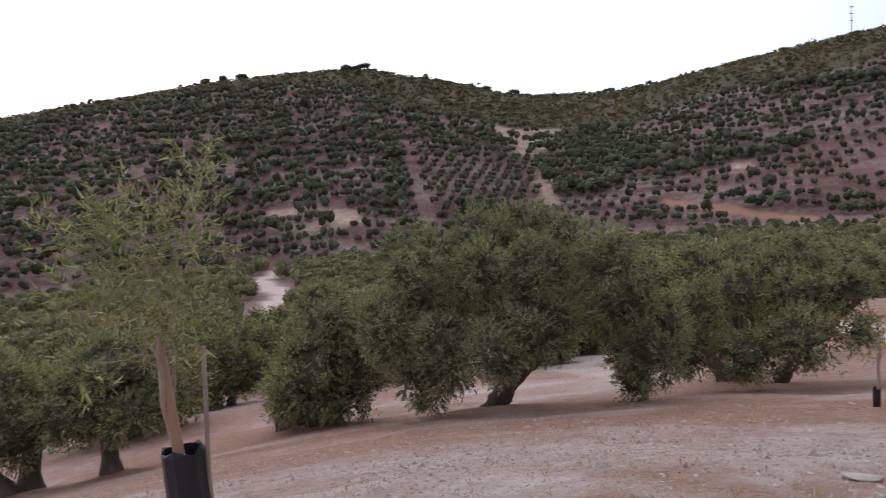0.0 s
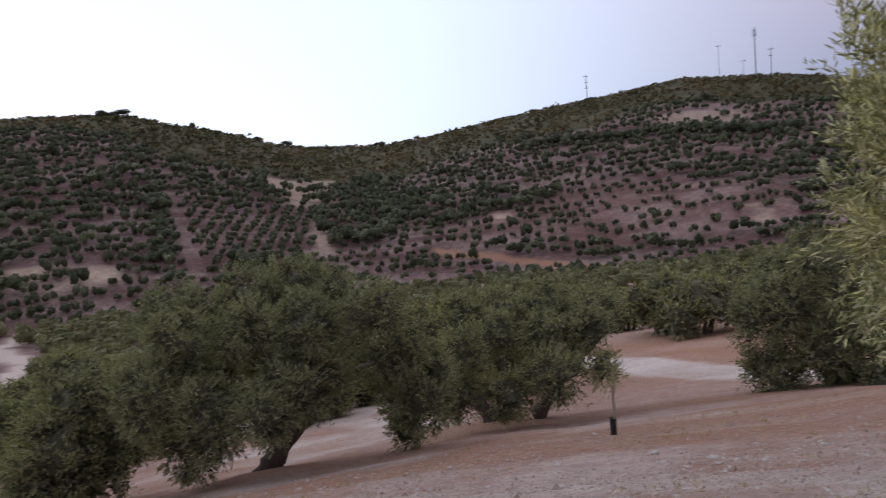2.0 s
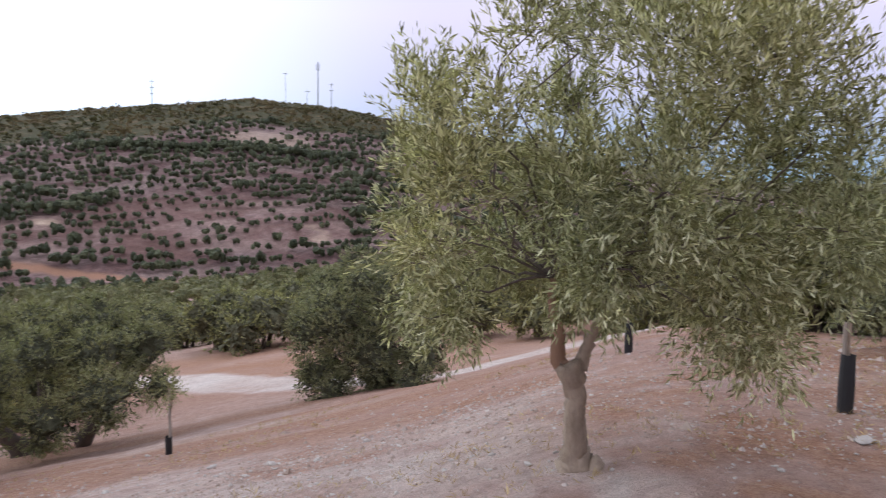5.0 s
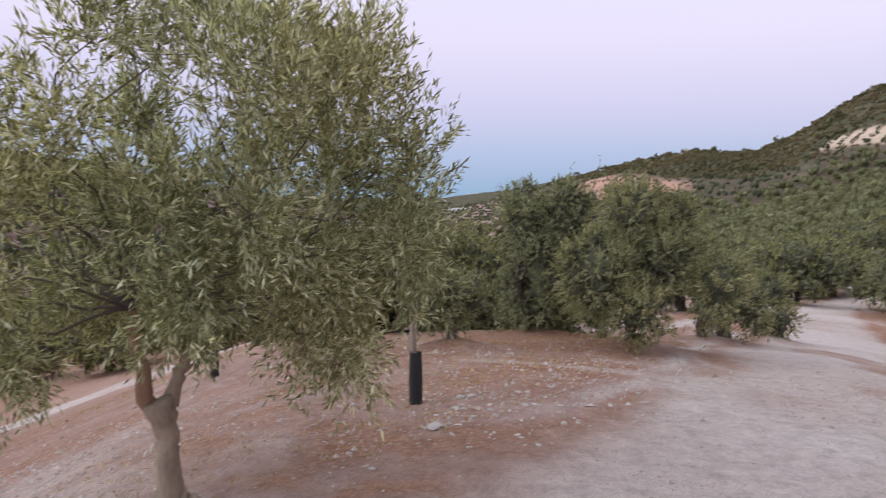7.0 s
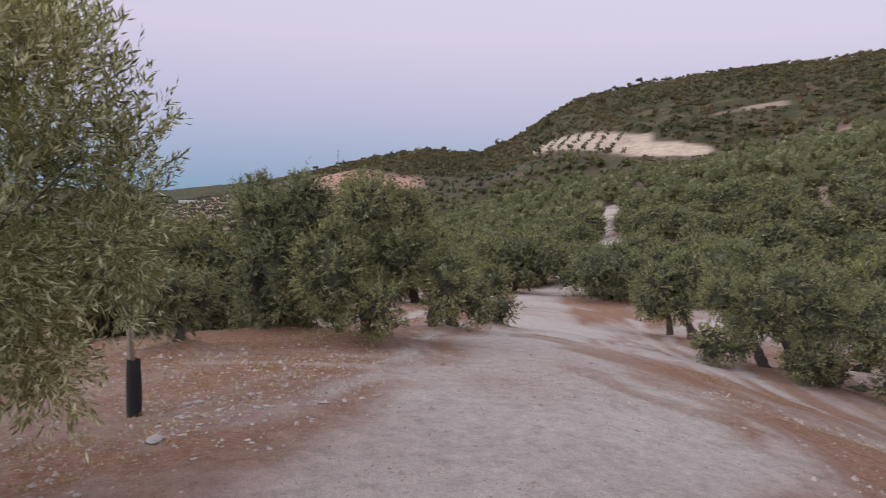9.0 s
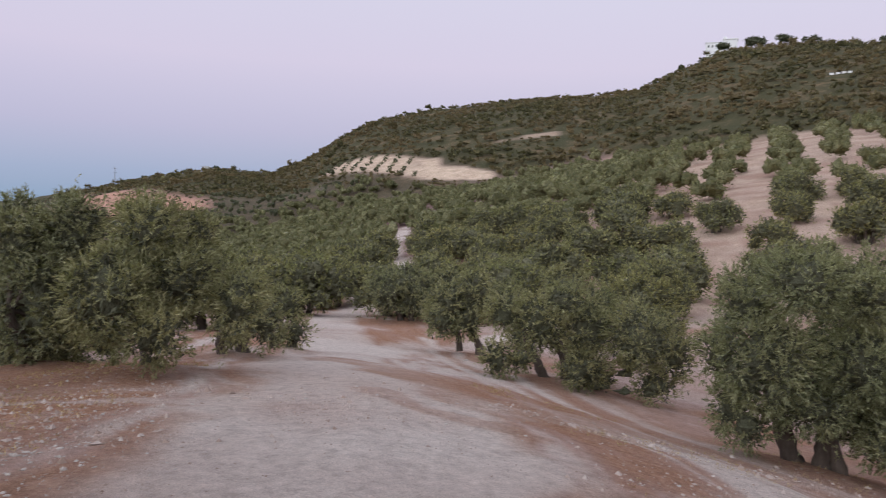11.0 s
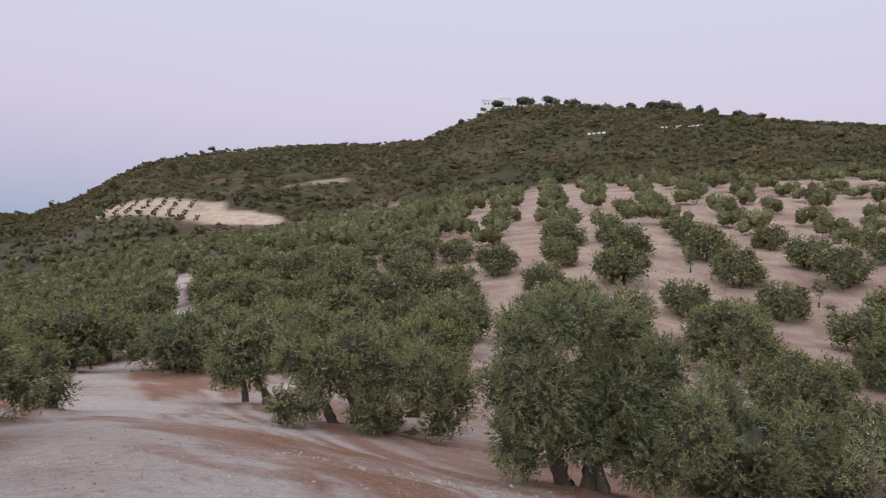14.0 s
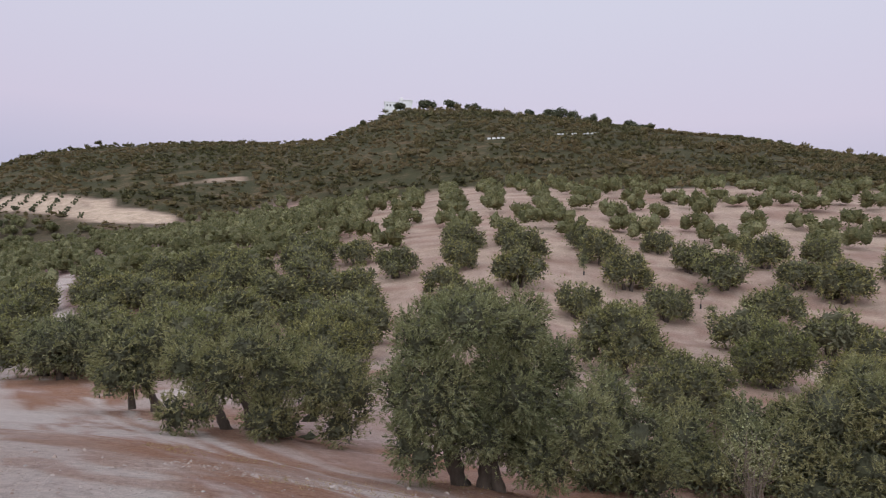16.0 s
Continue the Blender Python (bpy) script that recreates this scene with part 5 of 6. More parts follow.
shaped_olive(103.4, 17, 71, 2, 0.1, 0.05, (
    (0.18, 1.08, 0.53, 0.64), (0.71, 0.83, 0.41, 0.64), (0.06, 0.42, 0.35, 0.33),
))
shaped_olive(107.3, 20, 72, 2, 0.1, 0.05, (
    (0.01, 1.19, 0.49, 0.54), (0.34, 0.58, 0.32, 0.43), (-0.05, 0.41, 0.28, 0.37),
))
shaped_olive(116.7, 42, 73, 2, 0.2, 0.5, (
    (-0.97, 1.56, 1.27, 1.34), (0.72, 1.56, 1.12, 1.25), (-0.06, 2.19, 1.27, 1.03),
), (
    ((-0.17, -0.39, 0.226), (-0.31, 0.3, 0.162), (-0.66, 1.09, 0.097)),
    ((0.32, -0.34, 0.226), (0.3, 0.61, 0.129), (0.72, 1.4, 0.081)),))
shaped_olive(121.3, 28, 74, 2, 0.17, 0.15, (
    (-0.52, 2.1, 0.88, 1.09), (0.12, 1.35, 0.56, 0.88), (-0.93, 1.35, 0.68, 0.88), (0.31, 2.42, 0.72, 0.78),
), (
    ((0.66, -0.04, 0.194), (0.52, 0.39, 0.129), (0.35, 0.75, 0.108), (-0.09, 1.46, 0.065)),
    ((-0.17, 0.07, 0.129), (-0.24, 0.71, 0.086), (-0.62, 1.56, 0.065)),))
shaped_olive(128.3, 21.5, 75, 2, 0.2, 0.15, (
    (-1.56, 1.98, 0.66, 0.83), (-0.4, 1.75, 0.81, 0.98), (0.92, 1.77, 0.97, 0.98), (2.26, 1.55, 0.93, 0.99), (-1.04, 0.82, 0.57, 0.51),
    (2.62, 0.3, 0.66, 0.67), (0.78, 0.69, 0.92, 0.67), (3.1, 1.14, 0.51, 0.83), (0.25, 2.51, 0.84, 0.59), (1.13, 0.11, 0.84, 0.59),
    (2.13, -0.12, 0.62, 0.56), (-1.54, 0.82, 0.46, 0.67),
), (
    ((-0.19, -0.24, 0.232), (-0.33, 0.09, 0.149), (-0.46, 0.42, 0.132), (-0.71, 0.75, 0.116), (-0.89, 1.32, 0.066), (-1.4, 1.98, 0.05)),
    ((0.39, -0.35, 0.281), (0.38, 0.02, 0.199), (0.32, 0.43, 0.149), (0.11, 1.01, 0.099), (-0.24, 1.83, 0.05)),
    ((0.5, -0.02, 0.149), (0.87, 0.69, 0.099), (1.09, 1.69, 0.05), (1.93, 1.54, 0.033)),))
shaped_olive(146.3, 13.3, 76, 3, 0.17, 0.25, (
    (-1.11, 2.68, 0.54, 0.59), (-0.11, 3.07, 0.63, 0.49), (0.79, 2.95, 0.64, 0.54), (-0.68, 1.79, 0.73, 0.79), (0.71, 1.85, 0.83, 0.88),
    (-1.12, 0.95, 0.38, 0.55), (1.58, 2.19, 0.45, 0.6), (1.79, 1.32, 0.54, 0.7), (0.04, 1.07, 0.78, 0.49), (-0.86, 0.72, 0.4, 0.4),
    (0.78, 0.67, 0.44, 0.5), (1.22, 0.69, 0.64, 0.5), (-1.5, 1.64, 0.4, 0.55),
), (
    ((-0.13, -0.34, 0.246), (-0.19, -0.09, 0.184), (-0.26, 0.15, 0.133), (-0.35, 0.45, 0.143), (-0.44, 0.74, 0.113), (-0.62, 1.18, 0.072), (-0.78, 1.78, 0.041)),
    ((0.22, -0.36, 0.205), (0.21, -0.06, 0.154), (0.2, 0.18, 0.133), (0.23, 0.43, 0.123), (0.19, 1.03, 0.082), (-0.08, 1.71, 0.051)),
    ((0.58, -0.38, 0.225), (0.51, -0.19, 0.174), (0.4, 0.15, 0.113), (0.32, 0.49, 0.102), (0.53, 1.05, 0.072), (0.81, 1.86, 0.041)),
    ((-0.41, 0.69, 0.072), (-0.86, 0.87, 0.041), (-1.18, 1.15, 0.031)),))
shaped_olive(157.5, 17, 77, 2, 0.18, 0.1, (
    (-0.35, 2.25, 0.59, 0.64), (0.13, 1.32, 0.95, 0.89), (-0.56, 0.51, 0.71, 0.64), (0.71, 0.66, 0.65, 0.71),
))
shaped_olive(163.5, 20, 78, 2, 0.18, 0.1, (
    (-0.62, 1.28, 0.85, 0.76), (0.14, 0.55, 0.99, 0.76), (-0.87, 0.13, 0.71, 0.62),
))
shaped_olive(170, 21, 79, 2, 0.18, 0.1, (
    (-1.48, 1.5, 0.9, 0.58), (-0.86, 0.89, 0.82, 0.81), (-0.38, 1.24, 0.82, 0.88),
))
shaped_olive(175, 20, 80, 2, 0.18, 0.08, (
    (-2.1, 1.43, 0.93, 0.84), (-1.25, 2.22, 0.85, 0.77), (-0.43, 2.71, 0.78, 0.84), (-1.48, 0.57, 1.14, 0.84), (-0.42, 1.27, 1.07, 1.06),
    (0.24, 2.13, 0.92, 1.13),
))


# ---------------------------------------------------------------- the young olive beside the camera
def young_olive():
    rng = np.random.default_rng(31)
    tree = new("olive_tree")
    tree.matrix_world = facing(61.8, 4.45)
    lobes = deepen((
        (-1.01, 2.36, 0.16, 0.21), (-0.9, 2.22, 0.23, 0.26), (-1.11, 1.95, 0.16, 0.19), (-0.76, 1.81, 0.29, 0.29), (-1.19, 1.52, 0.15, 0.16), (-0.9, 1.32, 0.28, 0.22),
        (-1.11, 0.95, 0.15, 0.16), (-0.75, 0.94, 0.24, 0.17), (-0.14, 2.29, 0.27, 0.35), (-0.06, 1.75, 0.35, 0.35), (-0.19, 1.23, 0.3, 0.28), (0.45, 2.49, 0.42, 0.42),
        (0.37, 3, 0.35, 0.29), (0.94, 2.42, 0.43, 0.45), (1.03, 1.9, 0.43, 0.43), (1.37, 2.06, 0.22, 0.33), (0.89, 1.43, 0.43, 0.39), (1.31, 1.44, 0.25, 0.37),
        (0.98, 1.0, 0.33, 0.26), (0.38, 1.72, 0.3, 0.32), (1.15, 2.67, 0.18, 0.19), (0.09, 1.31, 0.32, 0.3), (-0.58, 1.32, 0.26, 0.27), (0.88, 0.9, 0.22, 0.18),
        (-0.47, 1.75, 0.26, 0.3), (-0.48, 2.16, 0.16, 0.27), (0.7, 2.03, 0.36, 0.37), (0.72, 1.3, 0.3, 0.28), (1.55, 1.75, 0.2, 0.3), (-0.3, 2.68, 0.2, 0.3), (0.0, 2.8, 0.24, 0.3),
    ), rng, 0.42)
    bole, left_limb, right_limb = (((0, -0.14, 0.125), (-0, -0.03, 0.118), (-0, 0.04, 0.1), (-0.01, 0.12, 0.076), (-0.02, 0.27, 0.062), (-0.03, 0.41, 0.059), (-0.04, 0.52, 0.062), (-0.05, 0.61, 0.083), (-0.06, 0.68, 0.069)),
        ((-0.11, 0.64, 0.052), (-0.14, 0.75, 0.048), (-0.15, 0.88, 0.042), (-0.18, 1.02, 0.028), (-0.19, 1.19, 0.017)),
        ((-0.01, 0.64, 0.055), (0.03, 0.76, 0.038), (0.08, 0.85, 0.035), (0.12, 0.97, 0.028), (0.18, 1.17, 0.017)))
    V, F = tubes([limb_run(bole, rng, 4, 0.008), [(0.1, -0.05, 0.0, 0.05), (0.12, -0.06, 0.06, 0.045), (0.1, -0.05, 0.11, 0.02)]], 14, 0.06, 3)
    part("trunk", mesh_from("trunk", V, F, BARK_PALE, True), tree, "pale grey-brown bole")
    for rows, mat in ((left_limb, CUT_WOOD), (right_limb, BARK_PALE)):
        V, F = tubes([limb_run(rows, rng, 3, 0.01)], 10, 0.05, 4)
        part("limb", mesh_from("limb", V, F, mat, True), tree)
    left_end, right_end = left_limb[-1], right_limb[-1]
    for k, l in enumerate(lobes):
        end = left_end if l[0] < 0.1 else right_end
        start = (end[0], 0, end[1])
        rows = [bend(start, (l[0], l[1], l[2] + 0.1), 0.06, 0.012, 0.003, 8, 20 + k, 0.05)]
        for j in range(3):
            q = np.array(l[:3]) + rng.normal(size=3) * 0.7 * np.array(l[3:])
            rows.append(bend(l[:3], q, 0.05, 0.007, 0.002, 5, 200 + 5 * k + j, 0.07))
        V, F = tubes(rows, 5, 0.03, 5 + k)
        part("branch", mesh_from("branch", V, F, BARK, True), tree)
    part("crown", spray_crown("crown", lobes, 3300, 24, 0.068, 0.0135, 77, LEAF_NEAR, 0.5), tree)
    return tagged(tree, "young olive tree with silvery leaves and pale pruned trunk", "olive tree")


young_olive()


def sapling(m, height, crown, tube_w=0.11, tube_h=0.42, seed=1, sprigs=260, leaf=0.05, trunk=0.016, rows=None):
    """A young olive in a black plastic guard."""
    rng = np.random.default_rng(seed)
    tree = new("olive_sapling")
    tree.matrix_world = m
    stem = bend((0, 0, -0.1), (rng.normal() * 0.04, rng.normal() * 0.04, height * 0.72), 0, trunk * 1.2, trunk * 0.5, 9, seed, 0.012)
    twigs = [stem]
    base = height - crown[1]
    lobes = deepen(rows, rng, 0.6) if rows else []
    for i in range(7 if not rows else 0):
        a = rng.uniform(0, 6.28)
        o = crown[0] * rng.uniform(0.15, 0.55)
        lobes.append((o * math.cos(a), o * math.sin(a), base + crown[1] * rng.uniform(0.2, 0.78), crown[0] * 0.45, crown[0] * 0.45, crown[1] * 0.24))
    for i, l in enumerate(lobes):
        twigs.append(bend((0, 0, min(base + 0.25 + 0.03 * i, height * 0.7)), l[:3], 0.05, trunk * 0.14, 0.002, 6, seed + i, 0.06))
    V, F = tubes(twigs[:1], 7, 0.05, seed)
    part("trunk", mesh_from("trunk", V, F, BARK_PALE, True), tree)
    for rows_b in twigs[1:]:
        V, F = tubes([rows_b], 5, 0.05, seed)
        part("branch", mesh_from("branch", V, F, BARK_PALE, True), tree)
    part("crown", olive_crown("crown", lobes, sprigs, 9, leaf, leaf * (0.22 if rows else 0.3), 0.14, seed, LEAF, 0.6, base - 0.05, 0.3, 0 if rows else sprigs, 0.1, 0.0 if rows else 0.35, 1), tree)
    n = 12
    w = tube_w / 2
    a = np.arange(n) * 2 * math.pi / n
    rings = []
    for z, g in ((-0.06, 1.0), (tube_h * 0.5, 1.06), (tube_h, 0.98), (tube_h, 0.9), (0.05, 0.9)):
        rings.append(np.column_stack([np.cos(a) * w * g * (1 + 0.05 * rng.normal(size=n)), np.sin(a) * w * g, np.full(n, z) + 0.012 * rng.normal(size=n) * (z > 0.1)]))
    V = np.concatenate(rings)
    F = [(i * n + j, i * n + (j + 1) % n, (i + 1) * n + (j + 1) % n, (i + 1) * n + j) for i in range(len(rings) - 1) for j in range(n)]
    part("tree_guard", mesh_from("tree_guard", V, np.array(F), TUBE), tree, "black plastic guard sleeve")
    return tagged(tree, "staked olive sapling in a black plastic guard", "olive sapling", "staked saplings")


def stake(tree, rows, mat=None, name="stake"):
    V, F = tubes([rows], 8, 0.03, 8)
    part(name, mesh_from(name, V, F, mat or STAKE_WOOD, True), tree, "weathered wooden stake")


sap = sapling(facing(-22.9, 3.75), 1.9, (0.55, 1.2), 0.2, 0.74, 5, 300, 0.06, 0.024, (
        (-0.28, 1.8, 0.18, 0.12), (-0.02, 1.84, 0.16, 0.12), (0.17, 1.79, 0.14, 0.14), (-0.07, 1.64, 0.2, 0.14), (0.17, 1.58, 0.12, 0.17), (-0.36, 1.56, 0.11, 0.09),
        (-0.17, 1.42, 0.13, 0.14), (0.02, 1.44, 0.13, 0.14), (-0.35, 1.19, 0.08, 0.07), (0.23, 2, 0.06, 0.14), (0.28, 1.7, 0.08, 0.11),
    ))
stake(sap, [(0.0, -0.03, -0.1, 0.032), (-0.015, -0.03, 0.6, 0.03), (-0.03, -0.03, 1.25, 0.026)], CUT_WOOD)
stake(sap, [(0.07, -0.03, 0.0, 0.014), (0.1, -0.03, 0.6, 0.013), (0.16, -0.03, 1.22, 0.011)], name="cane")
sap = sapling(facing(30.0, 11.6), 1.4, (0.3, 0.8), 0.1, 0.28, 6, 120, 0.05, 0.03,
              ((0.0, 1.16, 0.13, 0.2), (-0.1, 0.86, 0.15, 0.17), (0.12, 0.96, 0.11, 0.15)))
stake(sap, [(0.03, 0.02, -0.1, 0.02), (0.02, 0.02, 0.8, 0.018)])
sap = sapling(facing(80.5, 6.5), 1.75, (0.42, 0.85), 0.115, 0.47, 7, 420)
stake(sap, [(-0.02, 0.02, -0.1, 0.022), (-0.035, 0.02, 0.72, 0.02)])
sap = sapling(facing(65.5, 10.5), 1.5, (0.35, 0.8), 0.11, 0.42, 9, 160)


# saplings among the rows on the slope
for i, (a, r) in enumerate(((150.9, 81.0), (158.6, 72.5), (155.8, 78.5), (162.9, 66.0), (163.8, 60.0), (157.4, 82.0), (163.4, 74.5), (154.4, 74.0), (145.2, 84.0), (166.0, 62.0))):
    sap = sapling(facing(a, r), 2.1 + 0.3 * math.sin(i * 2.3), (0.75, 1.5), 0.13, 0.4, 40 + i, 150, 0.13, 0.04)


def broom_bush(m, seed):
    """A sparse dry shrub of thin upright twigs."""
    rng = np.random.default_rng(seed)
    ob = new("shrub")
    ob.matrix_world = m
    twigs = []
    for i in range(26):
        a, o = rng.uniform(0, 6.28), rng.uniform(0.15, 0.75)
        twigs.append(bend((0.05 * math.cos(a), 0.05 * math.sin(a), -0.05), (o * math.cos(a), o * math.sin(a), rng.uniform(0.9, 1.9)), 0.04, 0.012, 0.004, 6, seed + i, 0.05))
    for rows in twigs:
        V, F = tubes([rows], 4, 0.05, seed)
        part("stem", mesh_from("stem", V, F, STAKE_WOOD, True), ob)
    lobes = [(0.4 * math.cos(a), 0.4 * math.sin(a), z, 0.45, 0.45, 0.45) for a, z in ((0, 1.0), (1.6, 1.3), (3.1, 0.9), (4.5, 1.4), (2.4, 1.6))]
    part("foliage", olive_crown("foliage", lobes, 420, 7, 0.07, 0.018, 0.2, seed, LEAF_NEAR, 0.2, 0.3, 0.2), ob)
    return tagged(ob, "sparse yellowish shrub with thin upright twigs", "shrub")


broom_bush(facing(166.6, 17.5), 91)
# ---------------------------------------------------------------- stones and straw on the knoll
def stone_shape(rng, n=2):
    bm = bmesh.new()
    bmesh.ops.create_icosphere(bm, subdivisions=1, radius=1.0)
    sx, sy, sz = rng.uniform(0.7, 1.3), rng.uniform(0.6, 1.0), rng.uniform(0.4, 0.75)
    V = np.array([v.co[:] for v in bm.verts]) * (1 + 0.16 * rng.normal(size=(len(bm.verts), 1)))
    F = np.array([[v.index for v in f.verts] for f in bm.faces])
    bm.free()
    return V * np.array([sx, sy, sz]), F


rng_s = np.random.default_rng(23)
stone_kinds = [stone_shape(rng_s) for _ in range(8)]


def small_stones():
    az, r = [], []
    for a0, a1, r0, r1, n in ((79, 94, 5.6, 7.2, 110), (-30, 60, 4.6, 8.5, 900), (40, 80, 3.4, 9.0, 280), (75, 165, 3.2, 12.0, 160), (80, 90, 5.0, 6.6, 60)):
        az.append(rng_s.uniform(a0, a1, n))
        r.append(np.sqrt(rng_s.uniform(r0 * r0, r1 * r1, n)))
    az, r = np.radians(np.concatenate(az)), np.concatenate(r)
    x, y = r * np.sin(az), r * np.cos(az)
    z = land(x, y)
    V, F, base = [], [], 0
    for i in range(len(x)):
        v, f = stone_kinds[i % 8]
        s = min(0.026, 0.0085 * math.exp(abs(rng_s.normal()) * 0.6))
        a = rng_s.uniform(0, 6.28)
        rot = np.array([[math.cos(a), -math.sin(a), 0], [math.sin(a), math.cos(a), 0], [0, 0, 1]])
        V.append((v * s) @ rot.T + np.array([x[i], y[i], z[i] + 0.15 * s]))
        F.append(f + base)
        base += len(v)
    ob = new("gravel", mesh_from("gravel", np.concatenate(V), np.concatenate(F), STONE))
    return tagged(ob, "loose pale limestone gravel scattered on the soil", "gravel", kind="stuff")


small_stones()


def grit():
    """Countless chips and clods, coarse pieces of eight faces."""
    n = 42000
    az = np.radians(rng_s.uniform(-36, 172, n))
    r = np.sqrt(rng_s.uniform(3.2 ** 2, 13.0 ** 2, n)) * rng_s.uniform(0.5, 1.0, n)
    x, y = r * np.sin(az), r * np.cos(az)
    keep = (r > 3.1) & (fnoise(x, y, 1.7, 35) + 0.2 * rng_s.normal(size=n) - 0.16 * ribbon(x, y, TRACK[:6], 1.9) - 0.14 * np.clip((np.degrees(np.arctan2(x, y)) - 96) / 10, 0, 1) > 0.46)
    x, y = x[keep], y[keep]
    n = len(x)
    c = np.column_stack([x, y, land(x, y)])
    s = 0.0075 * np.exp(np.abs(rng_s.normal(size=n)) * 0.55) * np.clip(np.hypot(x, y) / 6, 0.8, 1.6)
    axes = np.array([(1, 0, 0), (0, 1, 0), (-1, 0, 0), (0, -1, 0), (0, 0, 0.8), (0, 0, -0.6)], float)
    turn = rng_s.uniform(0, 6.28, n)
    v = axes[None] * rng_s.uniform(0.55, 1.35, (n, 6, 1)) + rng_s.normal(size=(n, 6, 3)) * 0.16
    px = v[..., 0] * np.cos(turn)[:, None] - v[..., 1] * np.sin(turn)[:, None]
    py = v[..., 0] * np.sin(turn)[:, None] + v[..., 1] * np.cos(turn)[:, None]
    V = c[:, None] + np.stack([px, py, v[..., 2]], axis=2) * s[:, None, None]
    tri = np.array([(0, 1, 4), (1, 2, 4), (2, 3, 4), (3, 0, 4), (1, 0, 5), (2, 1, 5), (3, 2, 5), (0, 3, 5)])
    F = (np.arange(n)[:, None, None] * 6 + tri[None]).reshape(-1, 3)
    ob = new("stony_litter", mesh_from("stony_litter", V.reshape(-1, 3), F, GRIT))
    return tagged(ob, "small stone chips and dry clods on the soil", "gravel", kind="stuff")


grit()

ROCKS = [(81.8, 5.5, 0.12), (82.4, 5.55, 0.07), (28.0, 5.2, 0.17), (76.7, 4.55, 0.05), (94.0, 5.7, 0.03),
         (33.0, 8.6, 0.08), (37.5, 7.6, 0.09), (41.0, 7.2, 0.07), (25.5, 8.2, 0.07), (45.0, 8.0, 0.075), (20.5, 7.0, 0.06), (28.5, 12.0, 0.09),
         (8.0, 7.0, 0.06), (14.0, 7.6, 0.05), (55.0, 5.2, 0.045), (121.5, 26.0, 0.16), (35.5, 7.0, 0.055)]
for a0, r0, da, dr, n in ((87.3, 6.65, 1.4, 0.14, 22), (90.0, 6.25, 1.3, 0.12, 12), (83.2, 6.5, 1.0, 0.18, 14), (82.3, 6.8, 0.8, 0.1, 8), (92.3, 6.8, 1.6, 0.15, 14), (38.5, 7.4, 5.0, 0.8, 16), (34.0, 7.0, 3.5, 0.45, 34), (27.0, 6.6, 3.0, 0.5, 22), (16.0, 6.4, 4.0, 0.4, 16)):
    for k in range(n):
        ROCKS.append((a0 + da * rng_s.normal(), r0 + dr * rng_s.normal(), 0.021 * math.exp(0.4 * rng_s.normal())))
rock_meshes = []
for v, f in stone_kinds:
    me = mesh_from("rock", v, f, STONE, True)
    rock_meshes.append(me)
for i, (a, r, s) in enumerate(ROCKS):
    p = spot(a, r)
    ob = new("rock", rock_meshes[i % 8])
    flat = 0.4 if i < 3 else 0.85
    ob.matrix_world = Matrix.LocRotScale(p + Vector((0, 0, s * 0.12)), Euler((0, 0, i * 1.3)), (s * 0.75, s * 0.62, s * 0.6 * flat))
    tagged(ob, "pale rough limestone rock lying on dry soil", "rock", "rocks on the knoll")


def straw():
    """Dry weed tufts."""
    az = np.concatenate([rng_s.uniform(-32, 150, 5200), rng_s.uniform(75, 125, 2200), rng_s.uniform(30, 75, 1600)])
    r = np.sqrt(rng_s.uniform(3.2 ** 2, 15.0 ** 2, len(az)))
    x, y = r * np.sin(np.radians(az)), r * np.cos(np.radians(az))
    keep = (ribbon(x, y, TRACK, 2.2) < 0.3) & (fnoise(x, y, 2.2, 33) > 0.5)
    x, y = x[keep], y[keep]
    z = land(x, y)
    p = np.column_stack([x, y, z - 0.005])
    axes = unit(rng_s.normal(size=p.shape) * 0.5 + np.array([0, 0, 0.55]))
    V, F = leaves(p, axes, 7, 0.075, 0.006, 0.015, rng_s, 1.1)
    ob = new("dry_weeds", mesh_from("dry_weeds", V, F, STRAW))
    return tagged(ob, "straw-coloured dry weeds on the knoll", "dry weeds", kind="stuff")


straw()


# ---------------------------------------------------------------- on the ridges
def box(x0, x1, y0, y1, z0, z1):
    V = np.array([(x, y, z) for z in (z0, z1) for x, y in ((x0, y0), (x1, y0), (x1, y1), (x0, y1))], float)
    F = np.array([(3, 2, 1, 0), (4, 5, 6, 7), (0, 1, 5, 4), (1, 2, 6, 5), (2, 3, 7, 6), (3, 0, 4, 7)])
    return V, F


def boxes(name, rows, mat):
    V, F, base = [], [], 0
    for row in rows:
        v, f = box(*row)
        V.append(v)
        F.append(f + base)
        base += 8
    return mesh_from(name, np.concatenate(V), np.concatenate(F), mat)


def on_crest(az, back=0.0):
    r = float(around(CREST, 1, np.array([az]))[0]) + back
    return facing(az, r)


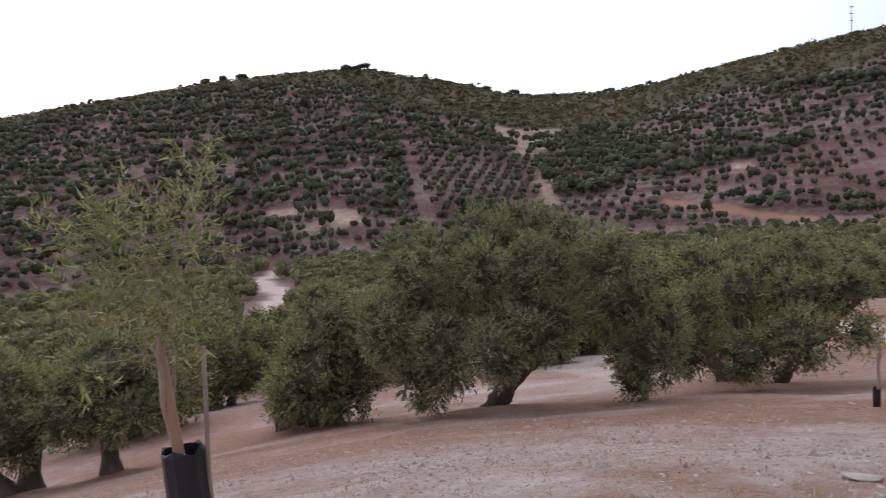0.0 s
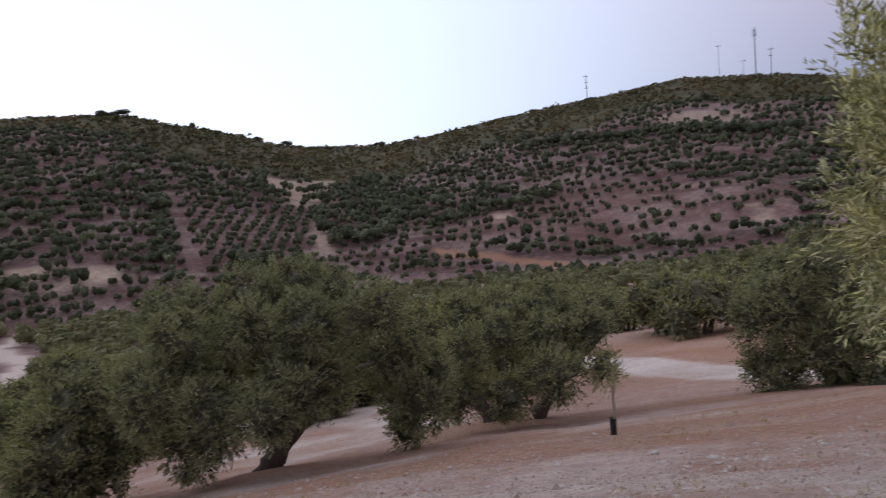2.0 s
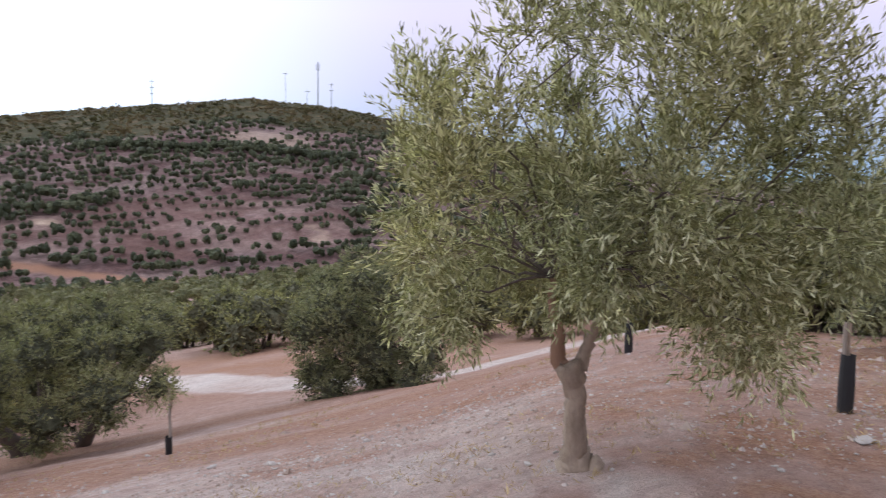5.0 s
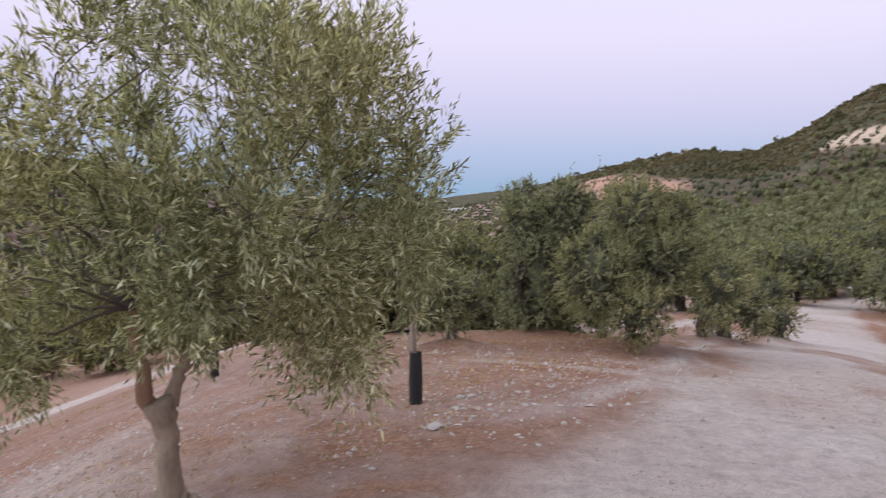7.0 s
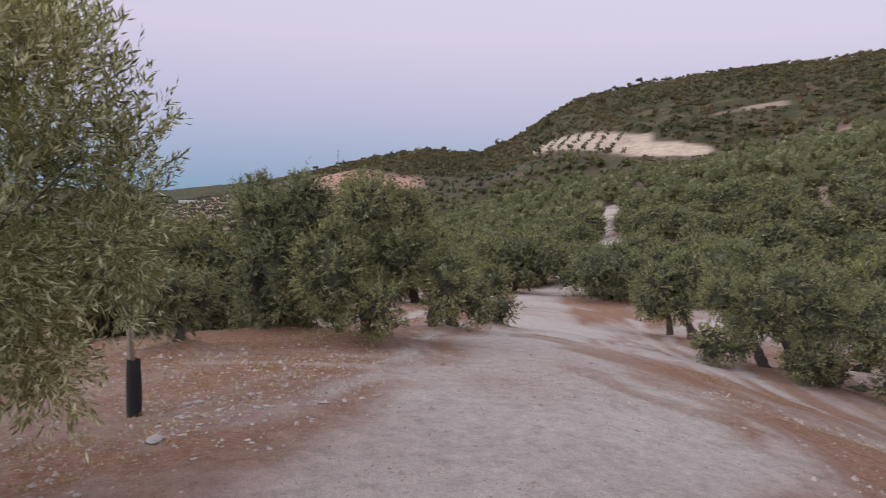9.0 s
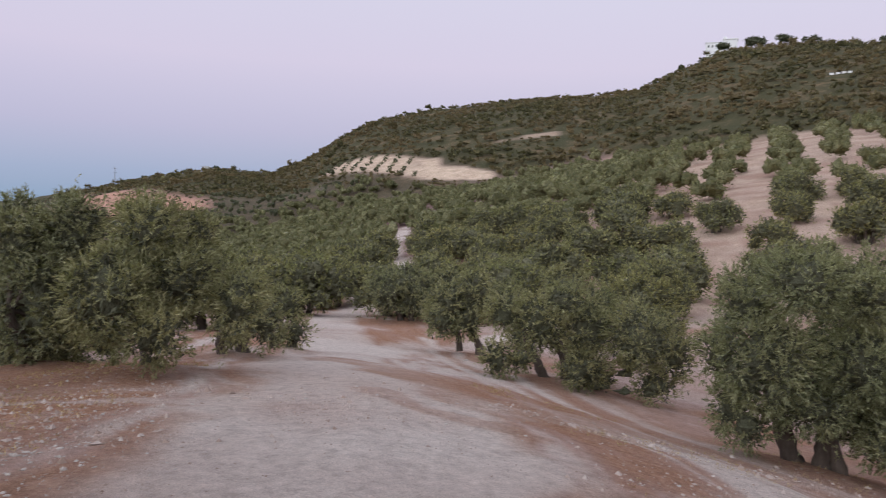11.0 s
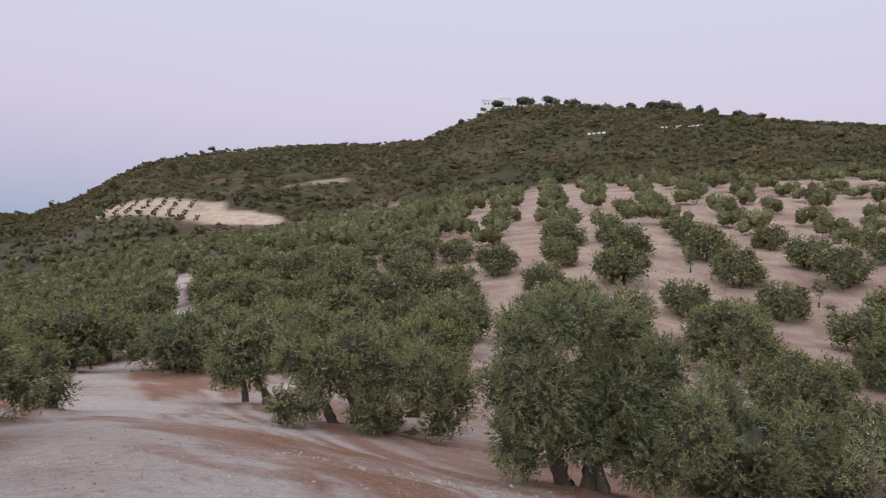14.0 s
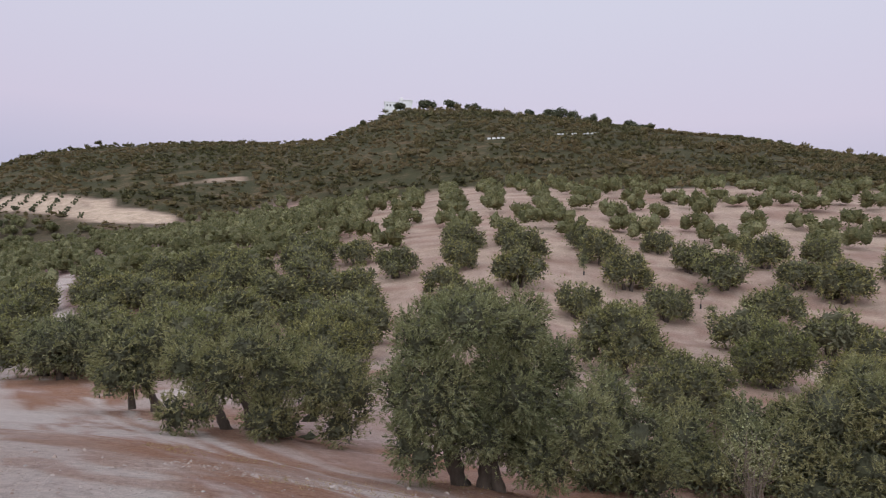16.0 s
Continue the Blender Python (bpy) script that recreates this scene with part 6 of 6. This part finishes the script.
def mast(az, height, thick, head, label, arms=0):
    ob = new("radio_mast" if head else "power_pole")
    ob.matrix_world = on_crest(az, -4)
    V, F = tubes([[(0, 0, -2, thick), (0, 0, height * 0.5, thick * 0.85), (0, 0, height, thick * 0.6)]], 8)
    part("pole", mesh_from("pole", V, F, STEEL), ob)
    if head:
        ring = [[(0.9 * math.cos(a), 0.9 * math.sin(a), height - 5.0, 0.14), (0.9 * math.cos(a), 0.9 * math.sin(a), height - 1.5, 0.14)] for a in (0.3, 1.9, 3.4, 5.0)]
        for rows in ring:
            V, F = tubes([rows], 6)
            part("antenna", mesh_from("antenna", V, F, STEEL), ob)
        for rows in ring:
            V, F = tubes([[(0, 0, rows[0][2] + 0.4, 0.08), (rows[0][0], rows[0][1], rows[0][2] + 0.4, 0.08)]], 6)
            part("bracket", mesh_from("bracket", V, F, STEEL), ob)
    for k in range(arms):
        part("crossarm", boxes("crossarm", [(-1.4 + 0.2 * k, 1.4 - 0.2 * k, -0.12, 0.12, height - 1.2 - 3.4 * k, height - 0.9 - 3.4 * k)], STEEL), ob)
    return tagged(ob, label, "mast" if head else "power pole")


mast(29.6, 15, 0.28, False, "grey lattice power pole with three crossarms on the ridge", 3)
mast(39.0, 18, 0.16, False, "thin grey pole on the ridge", 1)
mast(41.4, 26, 0.42, True, "tall grey radio mast with antennas on the ridge")
mast(42.4, 15, 0.26, False, "grey power pole with two crossarms on the ridge", 2)
mast(40.6, 9, 0.16, False, "short grey pole among bushes on the ridge", 1)
mast(95.4, 13, 0.3, False, "distant grey power pole on the low ridge", 2)
mast(-12.2, 8, 0.2, False, "distant thin grey pole on the hilltop", 1)


def chapel():
    ob = new("chapel")
    ob.matrix_world = facing(139.7, 404, -2.2)
    part("wall", boxes("wall", [(-7.5, 0.5, -3.5, 3.5, -4, 3.0), (0.5, 7.5, -3.2, 3.2, -4, 4.4)], WHITEWASH), ob)
    part("roof", boxes("roof", [(-7.8, 0.5, -3.8, 3.8, 3.0, 3.3), (0.3, 7.8, -3.5, 3.5, 4.4, 4.8)], WHITEWASH), ob)
    part("bell_gable", boxes("bell_gable", [(0.9, 2.5, -0.5, 0.5, 4.8, 6.6)], WHITEWASH), ob)
    for x in (-6.4, -4.6, -2.8):
        part("window", boxes("window", [(x, x + 0.7, -3.56, -3.3, 0.7, 1.9)], DARK_OPENING), ob)
    return tagged(ob, "small whitewashed chapel on the hilltop among pines", "chapel")


chapel()


def pine(az, r, height, wide, seed):
    rng = np.random.default_rng(seed)
    ob = new("pine_tree")
    ob.matrix_world = facing(az, r, 0.4)
    lobes = [(rng.normal() * wide * 0.35, rng.normal() * wide * 0.35, height * rng.uniform(0.4, 0.74), wide * 0.45, wide * 0.45, height * 0.24) for _ in range(6)]
    V, F = tubes([bend((0, 0, -0.5), (rng.normal() * 0.3, 0, height * 0.7), 0, 0.28, 0.14, 6, seed, 0.03)], 7)
    part("trunk", mesh_from("trunk", V, F, BARK, True), ob)
    part("crown", olive_crown("crown", lobes, 260, 4, 0.7, 0.3, 0.5, seed, PINE, 0.2, height * 0.2, 0.5, 0, 0.3, 0.8, 1), ob)
    return tagged(ob, "dark green pine on the hilltop skyline", "pine tree", "pines on the hilltop")


CREST_PINES = ((139.9, 388, 6, 4.0), (142.0, 392, 8.5, 6.5), (143.8, 392, 8, 4.5), (145.6, 396, 6.5, 4), (150.0, 396, 4.5, 3), (151.6, 398, 6, 4), (152.4, 398, 7, 4.5), (153.3, 398, 6.5, 4),
               (154.6, 398, 5.5, 4.5), (155.8, 398, 5, 4), (157.7, 398, 5.5, 5.5), (158.6, 398, 4.5, 5), (129.0, 412, 4.5, 2.6), (132.7, 410, 4.5, 3.2), (137.0, 402, 5, 1.6),
               (-4.6, 436, 5.5, 6.0), (-6.0, 436, 5, 4), (-13.6, 436, 5, 5), (-16.2, 436, 4, 4.5), (-15.0, 436, 4.5, 3), (4.6, 462, 4.5, 3.5), (6.6, 468, 4.5, 4), (102.3, 535, 6, 4), (103.0, 535, 5, 4), (100.2, 535, 4, 6))
for i, (a, r, h, w) in enumerate(CREST_PINES):
    pine(a, r, h * (1.2 if 148 < a < 160 else 0.78), w, 500 + i)


def white_wall(az0, az1, r0, r1, n, label):
    """A run of short white wall panels beside a hill road."""
    ob = new("roadside_wall")
    p0, p1 = spot(az0, r0), spot(az1, r1)
    ob.matrix_world = Matrix.Translation(p0)
    d = p1 - p0
    for i in range(n):
        q = d * (i / max(1, n - 1))
        zq = float(land(p0.x + q.x, p0.y + q.y)[0]) - p0.z
        me = boxes("panel", [(-0.6, 0.6, -0.15, 0.15, -0.6, 0.6)], WHITEWASH)
        pn = part("panel", me, ob)
        pn.matrix_local = Matrix.Translation((q.x, q.y, zq)) @ Matrix.Rotation(math.atan2(d.y, d.x), 4, "Z")
    return tagged(ob, label, "wall")


white_wall(152.3, 155.4, 286, 293, 11, "broken line of white parapet blocks on the hillside")
white_wall(146.9, 148.0, 270, 272, 4, "short line of white parapet blocks on the hillside")


def house(az, r, wide, tall, label, tile=False):
    ob = new("house")
    ob.matrix_world = facing(az, r, 0.3)
    part("wall", boxes("wall", [(-wide / 2, wide / 2, -3, 3, -1, tall)], WHITEWASH), ob)
    part("roof", boxes("roof", [(-wide / 2 - 0.3, wide / 2 + 0.3, -3.3, 3.3, tall, tall + 0.5)], ROOF_TILE if tile else WHITEWASH), ob)
    for x in (-wide * 0.25, wide * 0.2):
        part("window", boxes("window", [(x, x + 0.9, -3.06, -2.8, 1.0, 2.2)], DARK_OPENING), ob)
    return tagged(ob, label, "house")


house(85.9, 1500, 26, 10, "distant white farmhouse on the valley rim")
house(101.6, 530, 4, 3.2, "white house half hidden in trees on the ridge")
house(103.4, 530, 4, 3.0, "white house half hidden in trees on the ridge", True)
house(84.8, 640, 22, 2.6, "long low white shed among the valley groves")
